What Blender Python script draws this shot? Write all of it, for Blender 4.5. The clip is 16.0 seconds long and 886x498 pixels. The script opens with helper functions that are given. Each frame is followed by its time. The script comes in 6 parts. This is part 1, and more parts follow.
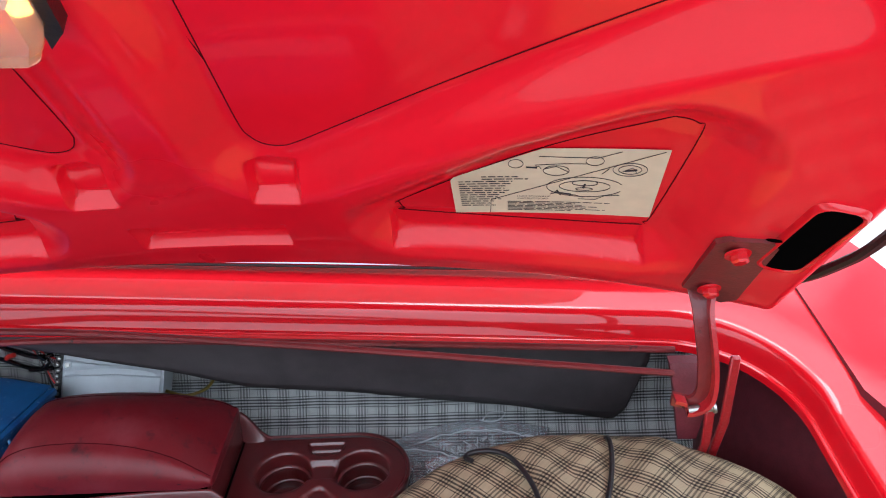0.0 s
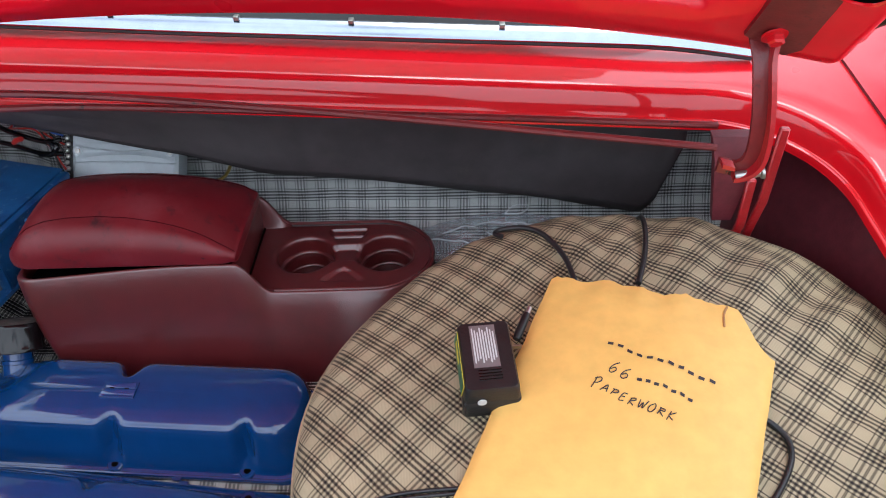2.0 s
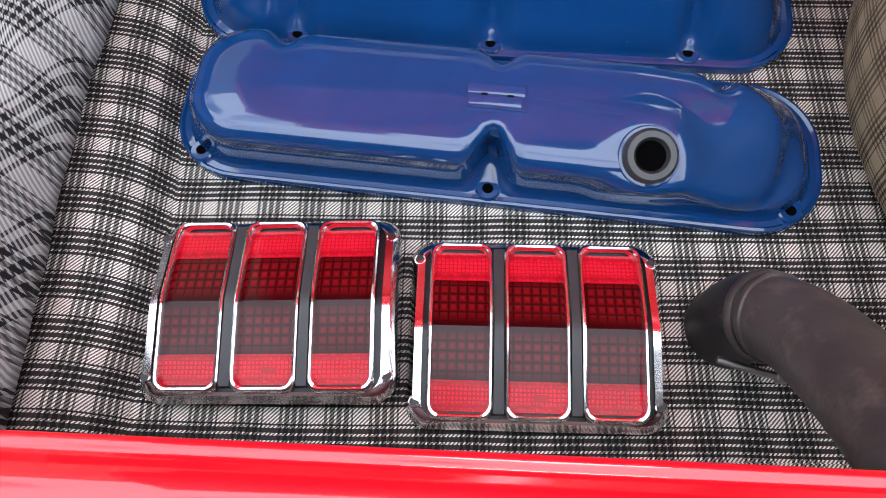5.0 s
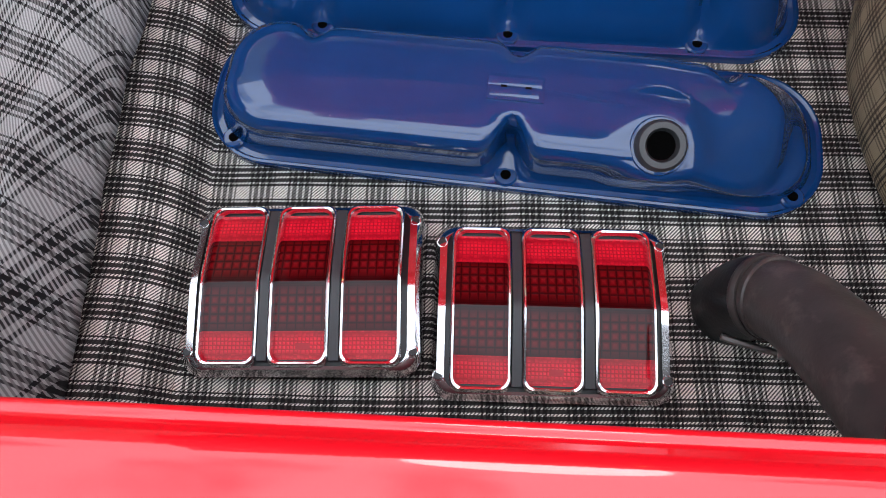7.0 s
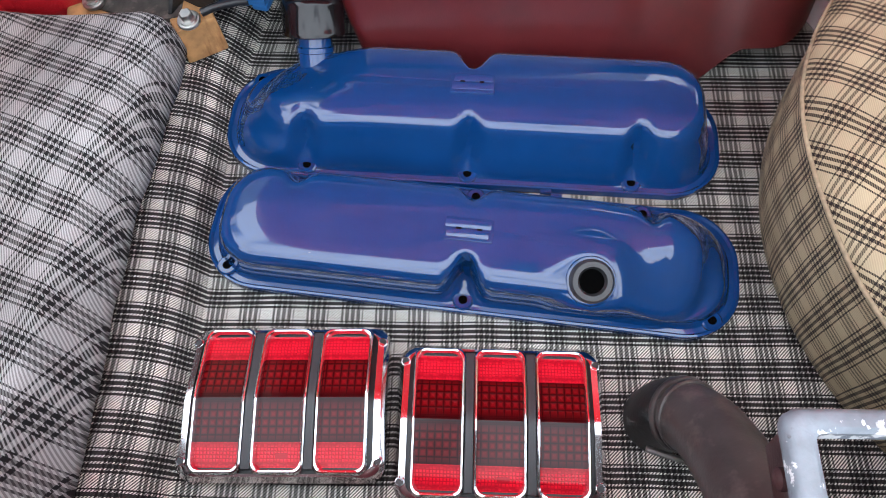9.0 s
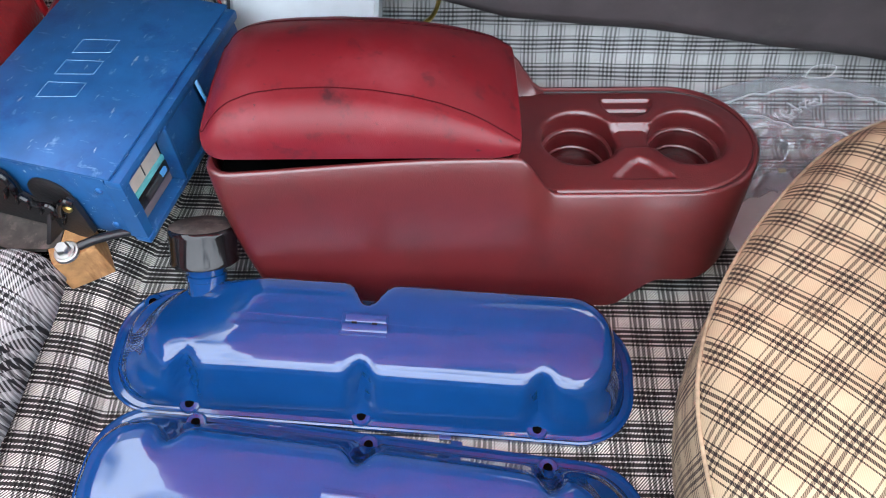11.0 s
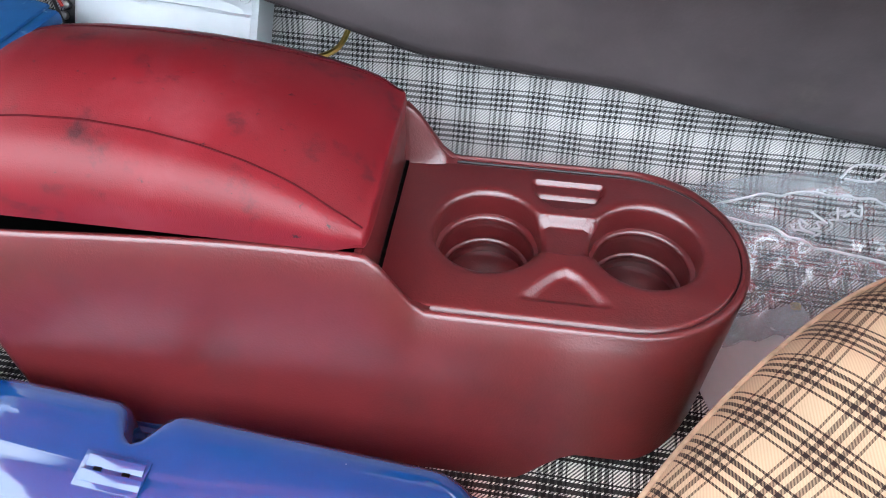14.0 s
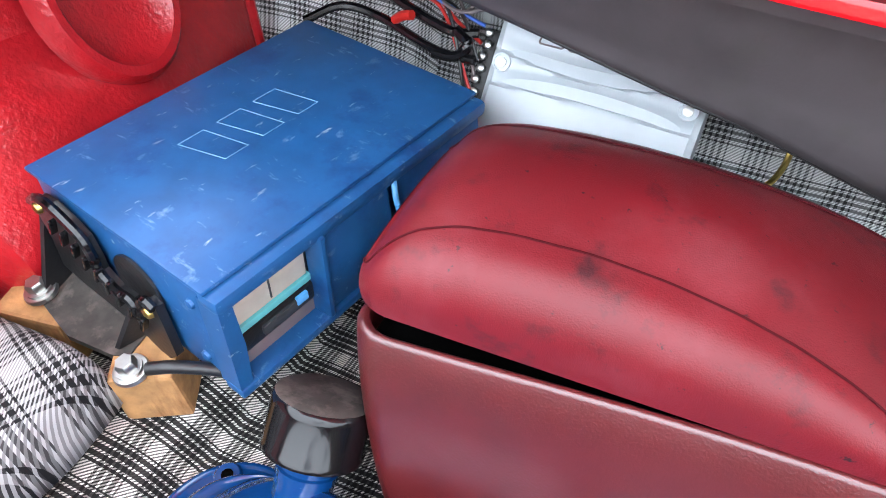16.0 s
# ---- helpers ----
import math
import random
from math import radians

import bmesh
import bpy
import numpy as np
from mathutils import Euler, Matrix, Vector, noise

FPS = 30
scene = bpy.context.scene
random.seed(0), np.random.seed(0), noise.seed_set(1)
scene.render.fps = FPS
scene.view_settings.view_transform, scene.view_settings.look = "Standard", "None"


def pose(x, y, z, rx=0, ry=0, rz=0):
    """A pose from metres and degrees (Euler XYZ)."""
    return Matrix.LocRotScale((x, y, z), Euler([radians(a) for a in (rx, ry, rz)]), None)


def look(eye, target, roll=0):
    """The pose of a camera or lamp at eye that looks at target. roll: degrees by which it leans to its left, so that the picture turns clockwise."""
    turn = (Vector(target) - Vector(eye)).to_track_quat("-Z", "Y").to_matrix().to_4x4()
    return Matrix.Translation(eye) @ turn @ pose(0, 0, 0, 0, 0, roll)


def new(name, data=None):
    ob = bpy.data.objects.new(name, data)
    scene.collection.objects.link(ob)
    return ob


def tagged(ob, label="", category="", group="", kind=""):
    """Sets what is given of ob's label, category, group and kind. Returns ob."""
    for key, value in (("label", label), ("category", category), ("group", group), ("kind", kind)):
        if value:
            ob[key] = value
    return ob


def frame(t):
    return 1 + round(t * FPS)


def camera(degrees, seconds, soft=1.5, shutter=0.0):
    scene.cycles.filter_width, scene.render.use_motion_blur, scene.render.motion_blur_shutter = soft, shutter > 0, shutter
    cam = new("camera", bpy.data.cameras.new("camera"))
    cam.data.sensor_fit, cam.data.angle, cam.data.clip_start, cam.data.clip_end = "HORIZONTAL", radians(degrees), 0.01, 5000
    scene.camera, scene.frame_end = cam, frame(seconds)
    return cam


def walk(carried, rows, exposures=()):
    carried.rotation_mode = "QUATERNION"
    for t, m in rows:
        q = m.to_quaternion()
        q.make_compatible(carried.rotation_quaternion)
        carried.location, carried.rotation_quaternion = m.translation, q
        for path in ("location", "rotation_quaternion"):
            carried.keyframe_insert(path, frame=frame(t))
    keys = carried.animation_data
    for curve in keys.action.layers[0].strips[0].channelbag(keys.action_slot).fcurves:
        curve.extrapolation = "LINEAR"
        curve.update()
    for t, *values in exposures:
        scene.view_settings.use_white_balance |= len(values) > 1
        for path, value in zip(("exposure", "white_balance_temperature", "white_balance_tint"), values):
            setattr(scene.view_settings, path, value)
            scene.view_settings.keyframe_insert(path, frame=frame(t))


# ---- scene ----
cam = camera(62.3, 16.0, 1.0)
PATH = [
    (0, (0.062, 0.206, 0.97), (0.008, 1.877, -0.127), -2.6),
    (0.5, (0.034, 0.221, 0.957), (-0.018, 1.897, -0.134), -2.5),
    (1, (0.003, 0.229, 0.97), (-0.045, 1.889, -0.145), -2.2),
    (1.5, (-0.011, 0.217, 0.932), (-0.062, 1.784, -0.309), -2.2),
    (2, (0.02, 0.179, 0.866), (-0.041, 1.594, -0.546), -2.3),
    (2.5, (-0.003, 0.154, 0.88), (-0.067, 1.426, -0.662), -2.5),
    (3, (-0.097, 0.116, 0.931), (-0.159, 1.305, -0.676), -2.5),
    (3.5, (-0.28, 0.11, 0.845), (-0.347, 1.246, -0.799), -2.6),
    (4, (-0.373, 0.191, 0.693), (-0.426, 1.233, -1.013), -2.2),
    (4.5, (-0.417, 0.225, 0.566), (-0.449, 1.137, -1.214), -1.5),
    (5, (-0.463, 0.226, 0.551), (-0.504, 0.986, -1.298), -2.4),
    (5.2, (-0.475, 0.229, 0.548), (-0.527, 0.95, -1.316), -3.2),
    (7.5, (-0.477, 0.22, 0.611), (-0.524, 0.908, -1.266), -3.1),
    (8, (-0.459, 0.238, 0.638), (-0.504, 0.976, -1.22), -2.6),
    (8.2, (-0.453, 0.236, 0.65), (-0.5, 1.009, -1.195), -2.6),
    (10.3, (-0.409, 0.306, 0.734), (-0.461, 1.295, -1.004), -2.0),
    (10.5, (-0.397, 0.332, 0.732), (-0.441, 1.359, -0.984), -1.4),
    (11, (-0.343, 0.415, 0.725), (-0.379, 1.445, -0.989), -0.9),
    (11.5, (-0.283, 0.472, 0.683), (-0.321, 1.538, -1.008), -0.9),
    (12, (-0.281, 0.491, 0.663), (-0.313, 1.565, -1.024), -0.6),
    (12.5, (-0.312, 0.473, 0.667), (-0.363, 1.557, -1.013), -1.1),
    (13, (-0.302, 0.48, 0.652), (-0.375, 1.579, -1.018), -1.2),
    (13.5, (-0.234, 0.554, 0.603), (-0.337, 1.674, -1.051), -0.6),
    (14, (-0.189, 0.597, 0.547), (-0.39, 1.742, -1.08), -0.9),
    (14.5, (-0.216, 0.619, 0.524), (-0.563, 1.767, -1.077), -2.0),
    (15, (-0.293, 0.623, 0.52), (-0.735, 1.789, -1.043), -2.0),
    (15.5, (-0.351, 0.631, 0.497), (-0.893, 1.817, -1.02), -3.3),
    (16, (-0.419, 0.634, 0.51), (-1.024, 1.82, -0.982), -3.0),
]
EXPOSURE = [(0, 0.42, 5950, 10), (1, 0.42, 5950, 10), (1.5, 0.38, 6000, 10), (2.5, 0.26, 6150, 10), (3, 0.3, 6200, 10), (3.5, 0.55, 6250, 10), (4, 1.0, 6250, 10), (4.5, 1.22, 6250, 10), (5, 1.0, 6250, 10), (5.5, 0.9, 6250, 10), (7.3, 0.48, 6250, 10), (8, 0.8, 6250, 10), (10.5, 1.25, 6250, 10), (11, 1.6, 6250, 10), (12, 1.75, 6250, 10), (13.5, 1.85, 6250, 10), (15, 2.1, 6250, 10), (16, 1.95, 6250, 10)]
walk(cam, [(t, look(eye, target, roll)) for t, eye, target, roll in PATH], EXPOSURE)

# ---- light ----
world = bpy.data.worlds.new("sky")
scene.world = world
world.use_nodes = True
wn, wl = world.node_tree.nodes, world.node_tree.links
sky = wn.new("ShaderNodeTexSky")
sky.sky_type = "NISHITA"
sky.sun_disc = False
sky.sun_elevation, sky.sun_rotation = radians(68), radians(17)
sky.air_density, sky.dust_density = 1.0, 1.5
cloud_at = wn.new("ShaderNodeTexCoord")
cloud = wn.new("ShaderNodeTexNoise")
cloud.inputs["Scale"].default_value, cloud.inputs["Detail"].default_value = 2.6, 6.0
cloud_ramp = wn.new("ShaderNodeValToRGB")
cloud_ramp.color_ramp.elements[0].position, cloud_ramp.color_ramp.elements[1].position = 0.30, 0.46
cloud_mix = wn.new("ShaderNodeMix")
cloud_mix.data_type = "RGBA"
# overcast: the cloud is brighter overhead than at the horizon
cloud_up = wn.new("ShaderNodeSeparateXYZ")
cloud_lift = wn.new("ShaderNodeMapRange")
cloud_lift.inputs["From Min"].default_value, cloud_lift.inputs["From Max"].default_value = 0.0, 1.0
cloud_lift.inputs["To Min"].default_value, cloud_lift.inputs["To Max"].default_value = 0.55, 1.0
cloud_tone = wn.new("ShaderNodeVectorMath")
cloud_tone.operation = "SCALE"
cloud_tone.inputs[0].default_value = (30.0, 32.0, 34.5)
wl.new(cloud_at.outputs["Generated"], cloud_up.inputs[0])
wl.new(cloud_up.outputs["Z"], cloud_lift.inputs["Value"])
wl.new(cloud_lift.outputs["Result"], cloud_tone.inputs["Scale"])
wl.new(cloud_tone.outputs["Vector"], cloud_mix.inputs["B"])
wl.new(cloud_at.outputs["Generated"], cloud.inputs["Vector"])
wl.new(cloud.outputs["Fac"], cloud_ramp.inputs["Fac"])
wl.new(cloud_ramp.outputs["Color"], cloud_mix.inputs["Factor"])
wl.new(sky.outputs["Color"], cloud_mix.inputs["A"])
wl.new(cloud_mix.outputs["Result"], wn["Background"].inputs["Color"])
wn["Background"].inputs["Strength"].default_value = 0.075
sun = new("sun", bpy.data.lights.new("sun", "SUN"))
sun.data.energy, sun.data.angle, sun.data.color = 0.7, radians(20), (1.0, 0.95, 0.88)
sun.matrix_world = look((0.6, 2.0, 5.2), (0, 0, 0))


# ---- materials ----
def material(name, base, rough=0.5, metal=0.0, coat=0.0, vary=0.12, grain=60.0, bump=0.0, bump_scale=300.0, spec=0.5, gloss=1.5):
    """A painted or plain surface, varied at two scales, with fine relief."""
    m = bpy.data.materials.new(name)
    m.use_nodes = True
    n, l = m.node_tree.nodes, m.node_tree.links
    b = n["Principled BSDF"]
    at = n.new("ShaderNodeTexCoord")
    big, fine = n.new("ShaderNodeTexNoise"), n.new("ShaderNodeTexNoise")
    big.inputs["Scale"].default_value, big.inputs["Detail"].default_value = grain / 10, 4
    fine.inputs["Scale"].default_value, fine.inputs["Detail"].default_value = grain, 5
    mix = n.new("ShaderNodeMath")
    mix.operation = "ADD"
    ramp = n.new("ShaderNodeMapRange")
    ramp.inputs["From Min"].default_value, ramp.inputs["From Max"].default_value = 0.7, 1.3
    ramp.inputs["To Min"].default_value, ramp.inputs["To Max"].default_value = 1 - vary, 1 + vary
    tint = n.new("ShaderNodeVectorMath")
    tint.operation = "SCALE"
    tint.inputs[0].default_value = base
    for tex in (big, fine):
        l.new(at.outputs["Object"], tex.inputs["Vector"])
    l.new(big.outputs["Fac"], mix.inputs[0])
    l.new(fine.outputs["Fac"], mix.inputs[1])
    l.new(mix.outputs[0], ramp.inputs["Value"])
    l.new(ramp.outputs["Result"], tint.inputs["Scale"])
    l.new(tint.outputs["Vector"], b.inputs["Base Color"])
    rr = n.new("ShaderNodeMapRange")
    rr.inputs["From Min"].default_value, rr.inputs["From Max"].default_value = 0.3, 0.7
    rr.inputs["To Min"].default_value, rr.inputs["To Max"].default_value = rough * 0.85, min(1, rough * 1.15)
    l.new(big.outputs["Fac"], rr.inputs["Value"])
    l.new(rr.outputs["Result"], b.inputs["Roughness"])
    b.inputs["Metallic"].default_value = metal
    b.inputs["Coat Weight"].default_value = coat
    b.inputs["Coat Roughness"].default_value = 0.03
    b.inputs["Coat IOR"].default_value = gloss
    b.inputs["Specular IOR Level"].default_value = spec
    if bump:
        tex = n.new("ShaderNodeTexNoise")
        tex.inputs["Scale"].default_value, tex.inputs["Detail"].default_value = bump_scale, 3
        bp = n.new("ShaderNodeBump")
        bp.inputs["Strength"].default_value, bp.inputs["Distance"].default_value = bump, 0.001
        l.new(at.outputs["Object"], tex.inputs["Vector"])
        l.new(tex.outputs["Fac"], bp.inputs["Height"])
        l.new(bp.outputs["Normal"], b.inputs["Normal"])
        if coat:
            l.new(bp.outputs["Normal"], b.inputs["Coat Normal"])
    return m


def blotch(m, colour, scale, lo, hi, stretch=(1, 1, 1), turn=0.0):
    """Chips, stains or scratches of another colour, with a shape of their own."""
    n, l = m.node_tree.nodes, m.node_tree.links
    b = n["Principled BSDF"]
    at, mp, tex = n.new("ShaderNodeTexCoord"), n.new("ShaderNodeMapping"), n.new("ShaderNodeTexNoise")
    mp.inputs["Scale"].default_value, mp.inputs["Rotation"].default_value = stretch, (0, 0, radians(turn))
    tex.inputs["Scale"].default_value, tex.inputs["Detail"].default_value, tex.inputs["Roughness"].default_value = scale, 6.0, 0.65
    ramp = n.new("ShaderNodeMapRange")
    ramp.inputs["From Min"].default_value, ramp.inputs["From Max"].default_value = lo, hi
    mix = n.new("ShaderNodeMix")
    mix.data_type = "RGBA"
    mix.inputs["B"].default_value = (*colour, 1)
    old = b.inputs["Base Color"].links[0].from_socket
    l.new(at.outputs["Object"], mp.inputs["Vector"])
    l.new(mp.outputs["Vector"], tex.inputs["Vector"])
    l.new(tex.outputs["Fac"], ramp.inputs["Value"])
    l.new(ramp.outputs["Result"], mix.inputs["Factor"])
    l.new(old, mix.inputs["A"])
    l.new(mix.outputs["Result"], b.inputs["Base Color"])
    return m


def crease(m, scale, depth, strength=0.6):
    """Soft folds and dents under the fine relief."""
    n, l = m.node_tree.nodes, m.node_tree.links
    b = n["Principled BSDF"]
    at, tex, bp = n.new("ShaderNodeTexCoord"), n.new("ShaderNodeTexNoise"), n.new("ShaderNodeBump")
    tex.inputs["Scale"].default_value, tex.inputs["Detail"].default_value = scale, 2.0
    tex.inputs["Distortion"].default_value = 1.2
    bp.inputs["Strength"].default_value, bp.inputs["Distance"].default_value = strength, depth
    old = [k.from_socket for k in b.inputs["Normal"].links]
    l.new(at.outputs["Object"], tex.inputs["Vector"])
    l.new(tex.outputs["Fac"], bp.inputs["Height"])
    if old:
        l.new(old[0], bp.inputs["Normal"])
    l.new(bp.outputs["Normal"], b.inputs["Normal"])
    return m


def plaid(name, light, dark, period=0.030, hatch=0.55, band=0.6, film=0.0, duty=0.52, solo=(0.45, 0.55, 0.45, 0.55), rib=0.0031):
    """Woven plaid: warp and weft yarns of two colours in a twill, on UVs in metres."""
    m = bpy.data.materials.new(name)
    m.use_nodes = True
    n, l = m.node_tree.nodes, m.node_tree.links
    b = n["Principled BSDF"]
    b.inputs["Roughness"].default_value = 0.85
    b.inputs["Specular IOR Level"].default_value = 0.25
    b.inputs["Coat Weight"].default_value, b.inputs["Coat Roughness"].default_value = film, 0.28

    def calc(op, a, c=None):
        k = n.new("ShaderNodeMath")
        k.operation = op
        for i, v in enumerate((a, c)):
            if v is None:
                continue
            if isinstance(v, (int, float)):
                k.inputs[i].default_value = v
            else:
                l.new(v, k.inputs[i])
        return k.outputs[0]

    uv = n.new("ShaderNodeUVMap")
    warp = n.new("ShaderNodeTexNoise")
    warp.inputs["Scale"].default_value = 6.0
    off = n.new("ShaderNodeVectorMath")
    off.operation = "MULTIPLY_ADD"
    off.inputs[1].default_value = (0.006, 0.006, 0)
    l.new(uv.outputs["UV"], warp.inputs["Vector"])
    l.new(warp.outputs["Color"], off.inputs[0])
    l.new(uv.outputs["UV"], off.inputs[2])
    sep = n.new("ShaderNodeSeparateXYZ")
    l.new(off.outputs["Vector"], sep.inputs[0])
    yarn = []
    for o in (sep.outputs["X"], sep.outputs["Y"]):
        f = calc("FRACT", calc("DIVIDE", o, period))
        inside = calc("LESS_THAN", f, band)
        line = calc("LESS_THAN", calc("FRACT", calc("ADD", calc("MULTIPLY", f, 4 / band), 0.25)), duty)
        yarn.append(calc("MULTIPLY", inside, line))
    twill = calc("LESS_THAN", calc("FRACT", calc("DIVIDE", calc("SUBTRACT", sep.outputs["X"], sep.outputs["Y"]), rib)), 0.5)
    back = calc("SUBTRACT", 1.0, twill)
    # a dark yarn shows half the time where it crosses light ones, wholly where it crosses dark ones
    warp_dark = calc("MULTIPLY", yarn[0], calc("ADD", calc("MULTIPLY", twill, solo[1]), solo[0]))
    weft_dark = calc("MULTIPLY", yarn[1], calc("ADD", calc("MULTIPLY", back, solo[3]), solo[2]))
    over = calc("MAXIMUM", calc("MAXIMUM", warp_dark, weft_dark), calc("MULTIPLY", yarn[0], yarn[1]))
    plain = calc("MULTIPLY", calc("MULTIPLY", twill, hatch), calc("SUBTRACT", 1.0, over))
    fac = calc("MINIMUM", calc("ADD", over, plain), 1.0)
    wear = n.new("ShaderNodeTexNoise")
    wear.inputs["Scale"].default_value, wear.inputs["Detail"].default_value = 9.0, 6.0
    l.new(uv.outputs["UV"], wear.inputs["Vector"])
    colour = n.new("ShaderNodeMix")
    colour.data_type = "RGBA"
    colour.inputs["A"].default_value, colour.inputs["B"].default_value = (*light, 1), (*dark, 1)
    l.new(fac, colour.inputs["Factor"])
    dirt = n.new("ShaderNodeMapRange")
    dirt.inputs["From Min"].default_value, dirt.inputs["From Max"].default_value = 0.3, 0.75
    dirt.inputs["To Min"].default_value, dirt.inputs["To Max"].default_value = 0.8, 1.12
    l.new(wear.outputs["Fac"], dirt.inputs["Value"])
    tint = n.new("ShaderNodeVectorMath")
    tint.operation = "SCALE"
    l.new(colour.outputs["Result"], tint.inputs[0])
    l.new(dirt.outputs["Result"], tint.inputs["Scale"])
    l.new(tint.outputs["Vector"], b.inputs["Base Color"])
    bp = n.new("ShaderNodeBump")
    bp.inputs["Strength"].default_value, bp.inputs["Distance"].default_value = 0.4, 0.0006
    l.new(twill, bp.inputs["Height"])
    l.new(bp.outputs["Normal"], b.inputs["Normal"])
    return m


RED = material("red_paint", (0.60, 0.004, 0.011), 0.3, coat=0.8, vary=0.05, grain=20, spec=0.15, gloss=1.65)
# Same red paint, less polished; base kept lighter for the lid's stronger light.
LID_RED = material("lightened_lid_red", (0.74, 0.005, 0.018), 0.3, coat=0.55, vary=0.05, grain=20, spec=0.15, gloss=1.5)
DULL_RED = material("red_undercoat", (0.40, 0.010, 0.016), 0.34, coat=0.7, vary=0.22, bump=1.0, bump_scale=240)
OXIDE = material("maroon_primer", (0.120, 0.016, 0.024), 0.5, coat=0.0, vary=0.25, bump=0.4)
HINGE_RED = material("hinge_red_brown", (0.16, 0.014, 0.016), 0.4, coat=0.3, vary=0.3, bump=0.3)
MAT = plaid("plaid_mat_cloth", (0.83, 0.80, 0.72), (0.007, 0.006, 0.006), 0.034, 0.86, 0.64, 0.0, 0.66, (0.74, 0.24, 0.74, 0.24))
FLAP = plaid("plaid_flap_cloth", (0.46, 0.46, 0.45), (0.008, 0.008, 0.009), 0.044, 0.50, 0.62, 0.0, 0.58, (0.30, 0.60, 0.30, 0.60), 0.0032)
COVER = plaid("plaid_cover_cloth", (0.42, 0.344, 0.218), (0.012, 0.008, 0.007), 0.0365, 0.15, 0.60, 0.10, 0.50, (0.70, 0.26, 0.44, 0.38), 0.0021)
# Paler mat cloth: light on the seat-back rise is put into the yarn.
MAT_LIT = plaid("lit_plaid_cloth", (0.66, 0.67, 0.66), (0.010, 0.010, 0.011), 0.034, 0.56, 0.62, 0.15, 0.50, (0.48, 0.34, 0.52, 0.34))
BLUE = material("blue_engine_enamel", (0.004, 0.042, 0.158), 0.22, coat=1.0, vary=0.1, grain=30, spec=0.12, gloss=1.62)
BLUE_BOX = material("blue_metallic_paint", (0.014, 0.092, 0.255), 0.42, metal=0.15, coat=0.05, vary=0.2, grain=40)
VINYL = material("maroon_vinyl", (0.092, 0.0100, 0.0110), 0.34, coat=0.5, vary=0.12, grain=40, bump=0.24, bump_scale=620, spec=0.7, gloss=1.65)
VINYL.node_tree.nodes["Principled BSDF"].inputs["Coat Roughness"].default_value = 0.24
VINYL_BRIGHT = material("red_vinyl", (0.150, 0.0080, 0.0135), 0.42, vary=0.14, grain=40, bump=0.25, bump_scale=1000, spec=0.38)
# Near-black, gloss-free faces stand in for the shade inside uncut holes and gaps.
HOLE_SHADE = material("hole_shade", (0.002, 0.002, 0.002), 0.9, spec=0.0)
CHROME = material("chrome", (0.80, 0.80, 0.81), 0.12, metal=1.0, vary=0.04)
# Chrome darkened and blued in its base colour to match a blue sky reflection.
BRIGHT_TRIM = material("sky_tinted_trim", (0.29, 0.33, 0.39), 0.14, metal=1.0, vary=0.06)
STEEL = material("zinc_steel", (0.45, 0.45, 0.43), 0.35, metal=1.0, vary=0.2)
BLACK = material("black_plastic", (0.012, 0.012, 0.013), 0.4, vary=0.3, bump=0.3)
BLACK_GLOSS = material("black_gloss_paint", (0.006, 0.006, 0.007), 0.16, coat=0.25, vary=0.3, spec=0.3)
BLACK_BOARD = material("black_board", (0.058, 0.049, 0.052), 0.5, vary=0.25, grain=25, bump=0.2)
RUBBER = material("dark_rubber", (0.055, 0.047, 0.044), 0.42, vary=0.4, grain=30, bump=0.2)


def cells(name, base, size, depth, dark, hexed=False):
    """Moulded plastic under a smooth clear face: rows of small cells."""
    m = material(name, base, 0.35, coat=0.42, vary=0.12, spec=0.04)
    n, l = m.node_tree.nodes, m.node_tree.links
    b = n["Principled BSDF"]
    at = n.new("ShaderNodeTexCoord")
    tex = n.new("ShaderNodeTexVoronoi")
    tex.feature = "DISTANCE_TO_EDGE" if hexed else "F1"
    tex.distance = "EUCLIDEAN" if hexed else "CHEBYCHEV"
    tex.inputs["Scale"].default_value = 1 / size
    tex.inputs["Randomness"].default_value = 0.15 if hexed else 0.0
    l.new(at.outputs["Object"], tex.inputs["Vector"])
    bp = n.new("ShaderNodeBump")
    bp.inputs["Strength"].default_value, bp.inputs["Distance"].default_value = depth, size * 0.5
    l.new(tex.outputs["Distance"], bp.inputs["Height"])
    l.new(bp.outputs["Normal"], b.inputs["Normal"])
    ramp = n.new("ShaderNodeMapRange")
    ramp.inputs["From Min"].default_value, ramp.inputs["From Max"].default_value = (0.0, 0.25) if hexed else (0.5, 0.15)
    ramp.inputs["To Min"].default_value, ramp.inputs["To Max"].default_value = dark, 1.0
    l.new(tex.outputs["Distance"], ramp.inputs["Value"])
    old = b.inputs["Base Color"].links[0].from_socket
    tint = n.new("ShaderNodeVectorMath")
    tint.operation = "SCALE"
    l.new(old, tint.inputs[0])
    l.new(ramp.outputs["Result"], tint.inputs["Scale"])
    l.new(tint.outputs["Vector"], b.inputs["Base Color"])
    return m


CORDING = material("cream_cording", (0.30, 0.235, 0.15), 0.85, vary=0.35, grain=160, bump=0.4)
LENS = cells("red_lens", (0.20, 0.003, 0.006), 0.0072, 0.5, 0.14)
LENS_DARK = cells("dark_red_lens", (0.14, 0.003, 0.005), 0.0072, 0.5, 0.14)
MOULDING = material("red_moulding", (0.42, 0.008, 0.02), 0.3, coat=0.42, spec=0.04)
REFLECTOR = cells("red_reflector", (0.78, 0.010, 0.030), 0.0032, 0.8, 0.45, True)
SILVER = material("silver_paint", (0.50, 0.55, 0.58), 0.45, metal=0.1, vary=0.05)
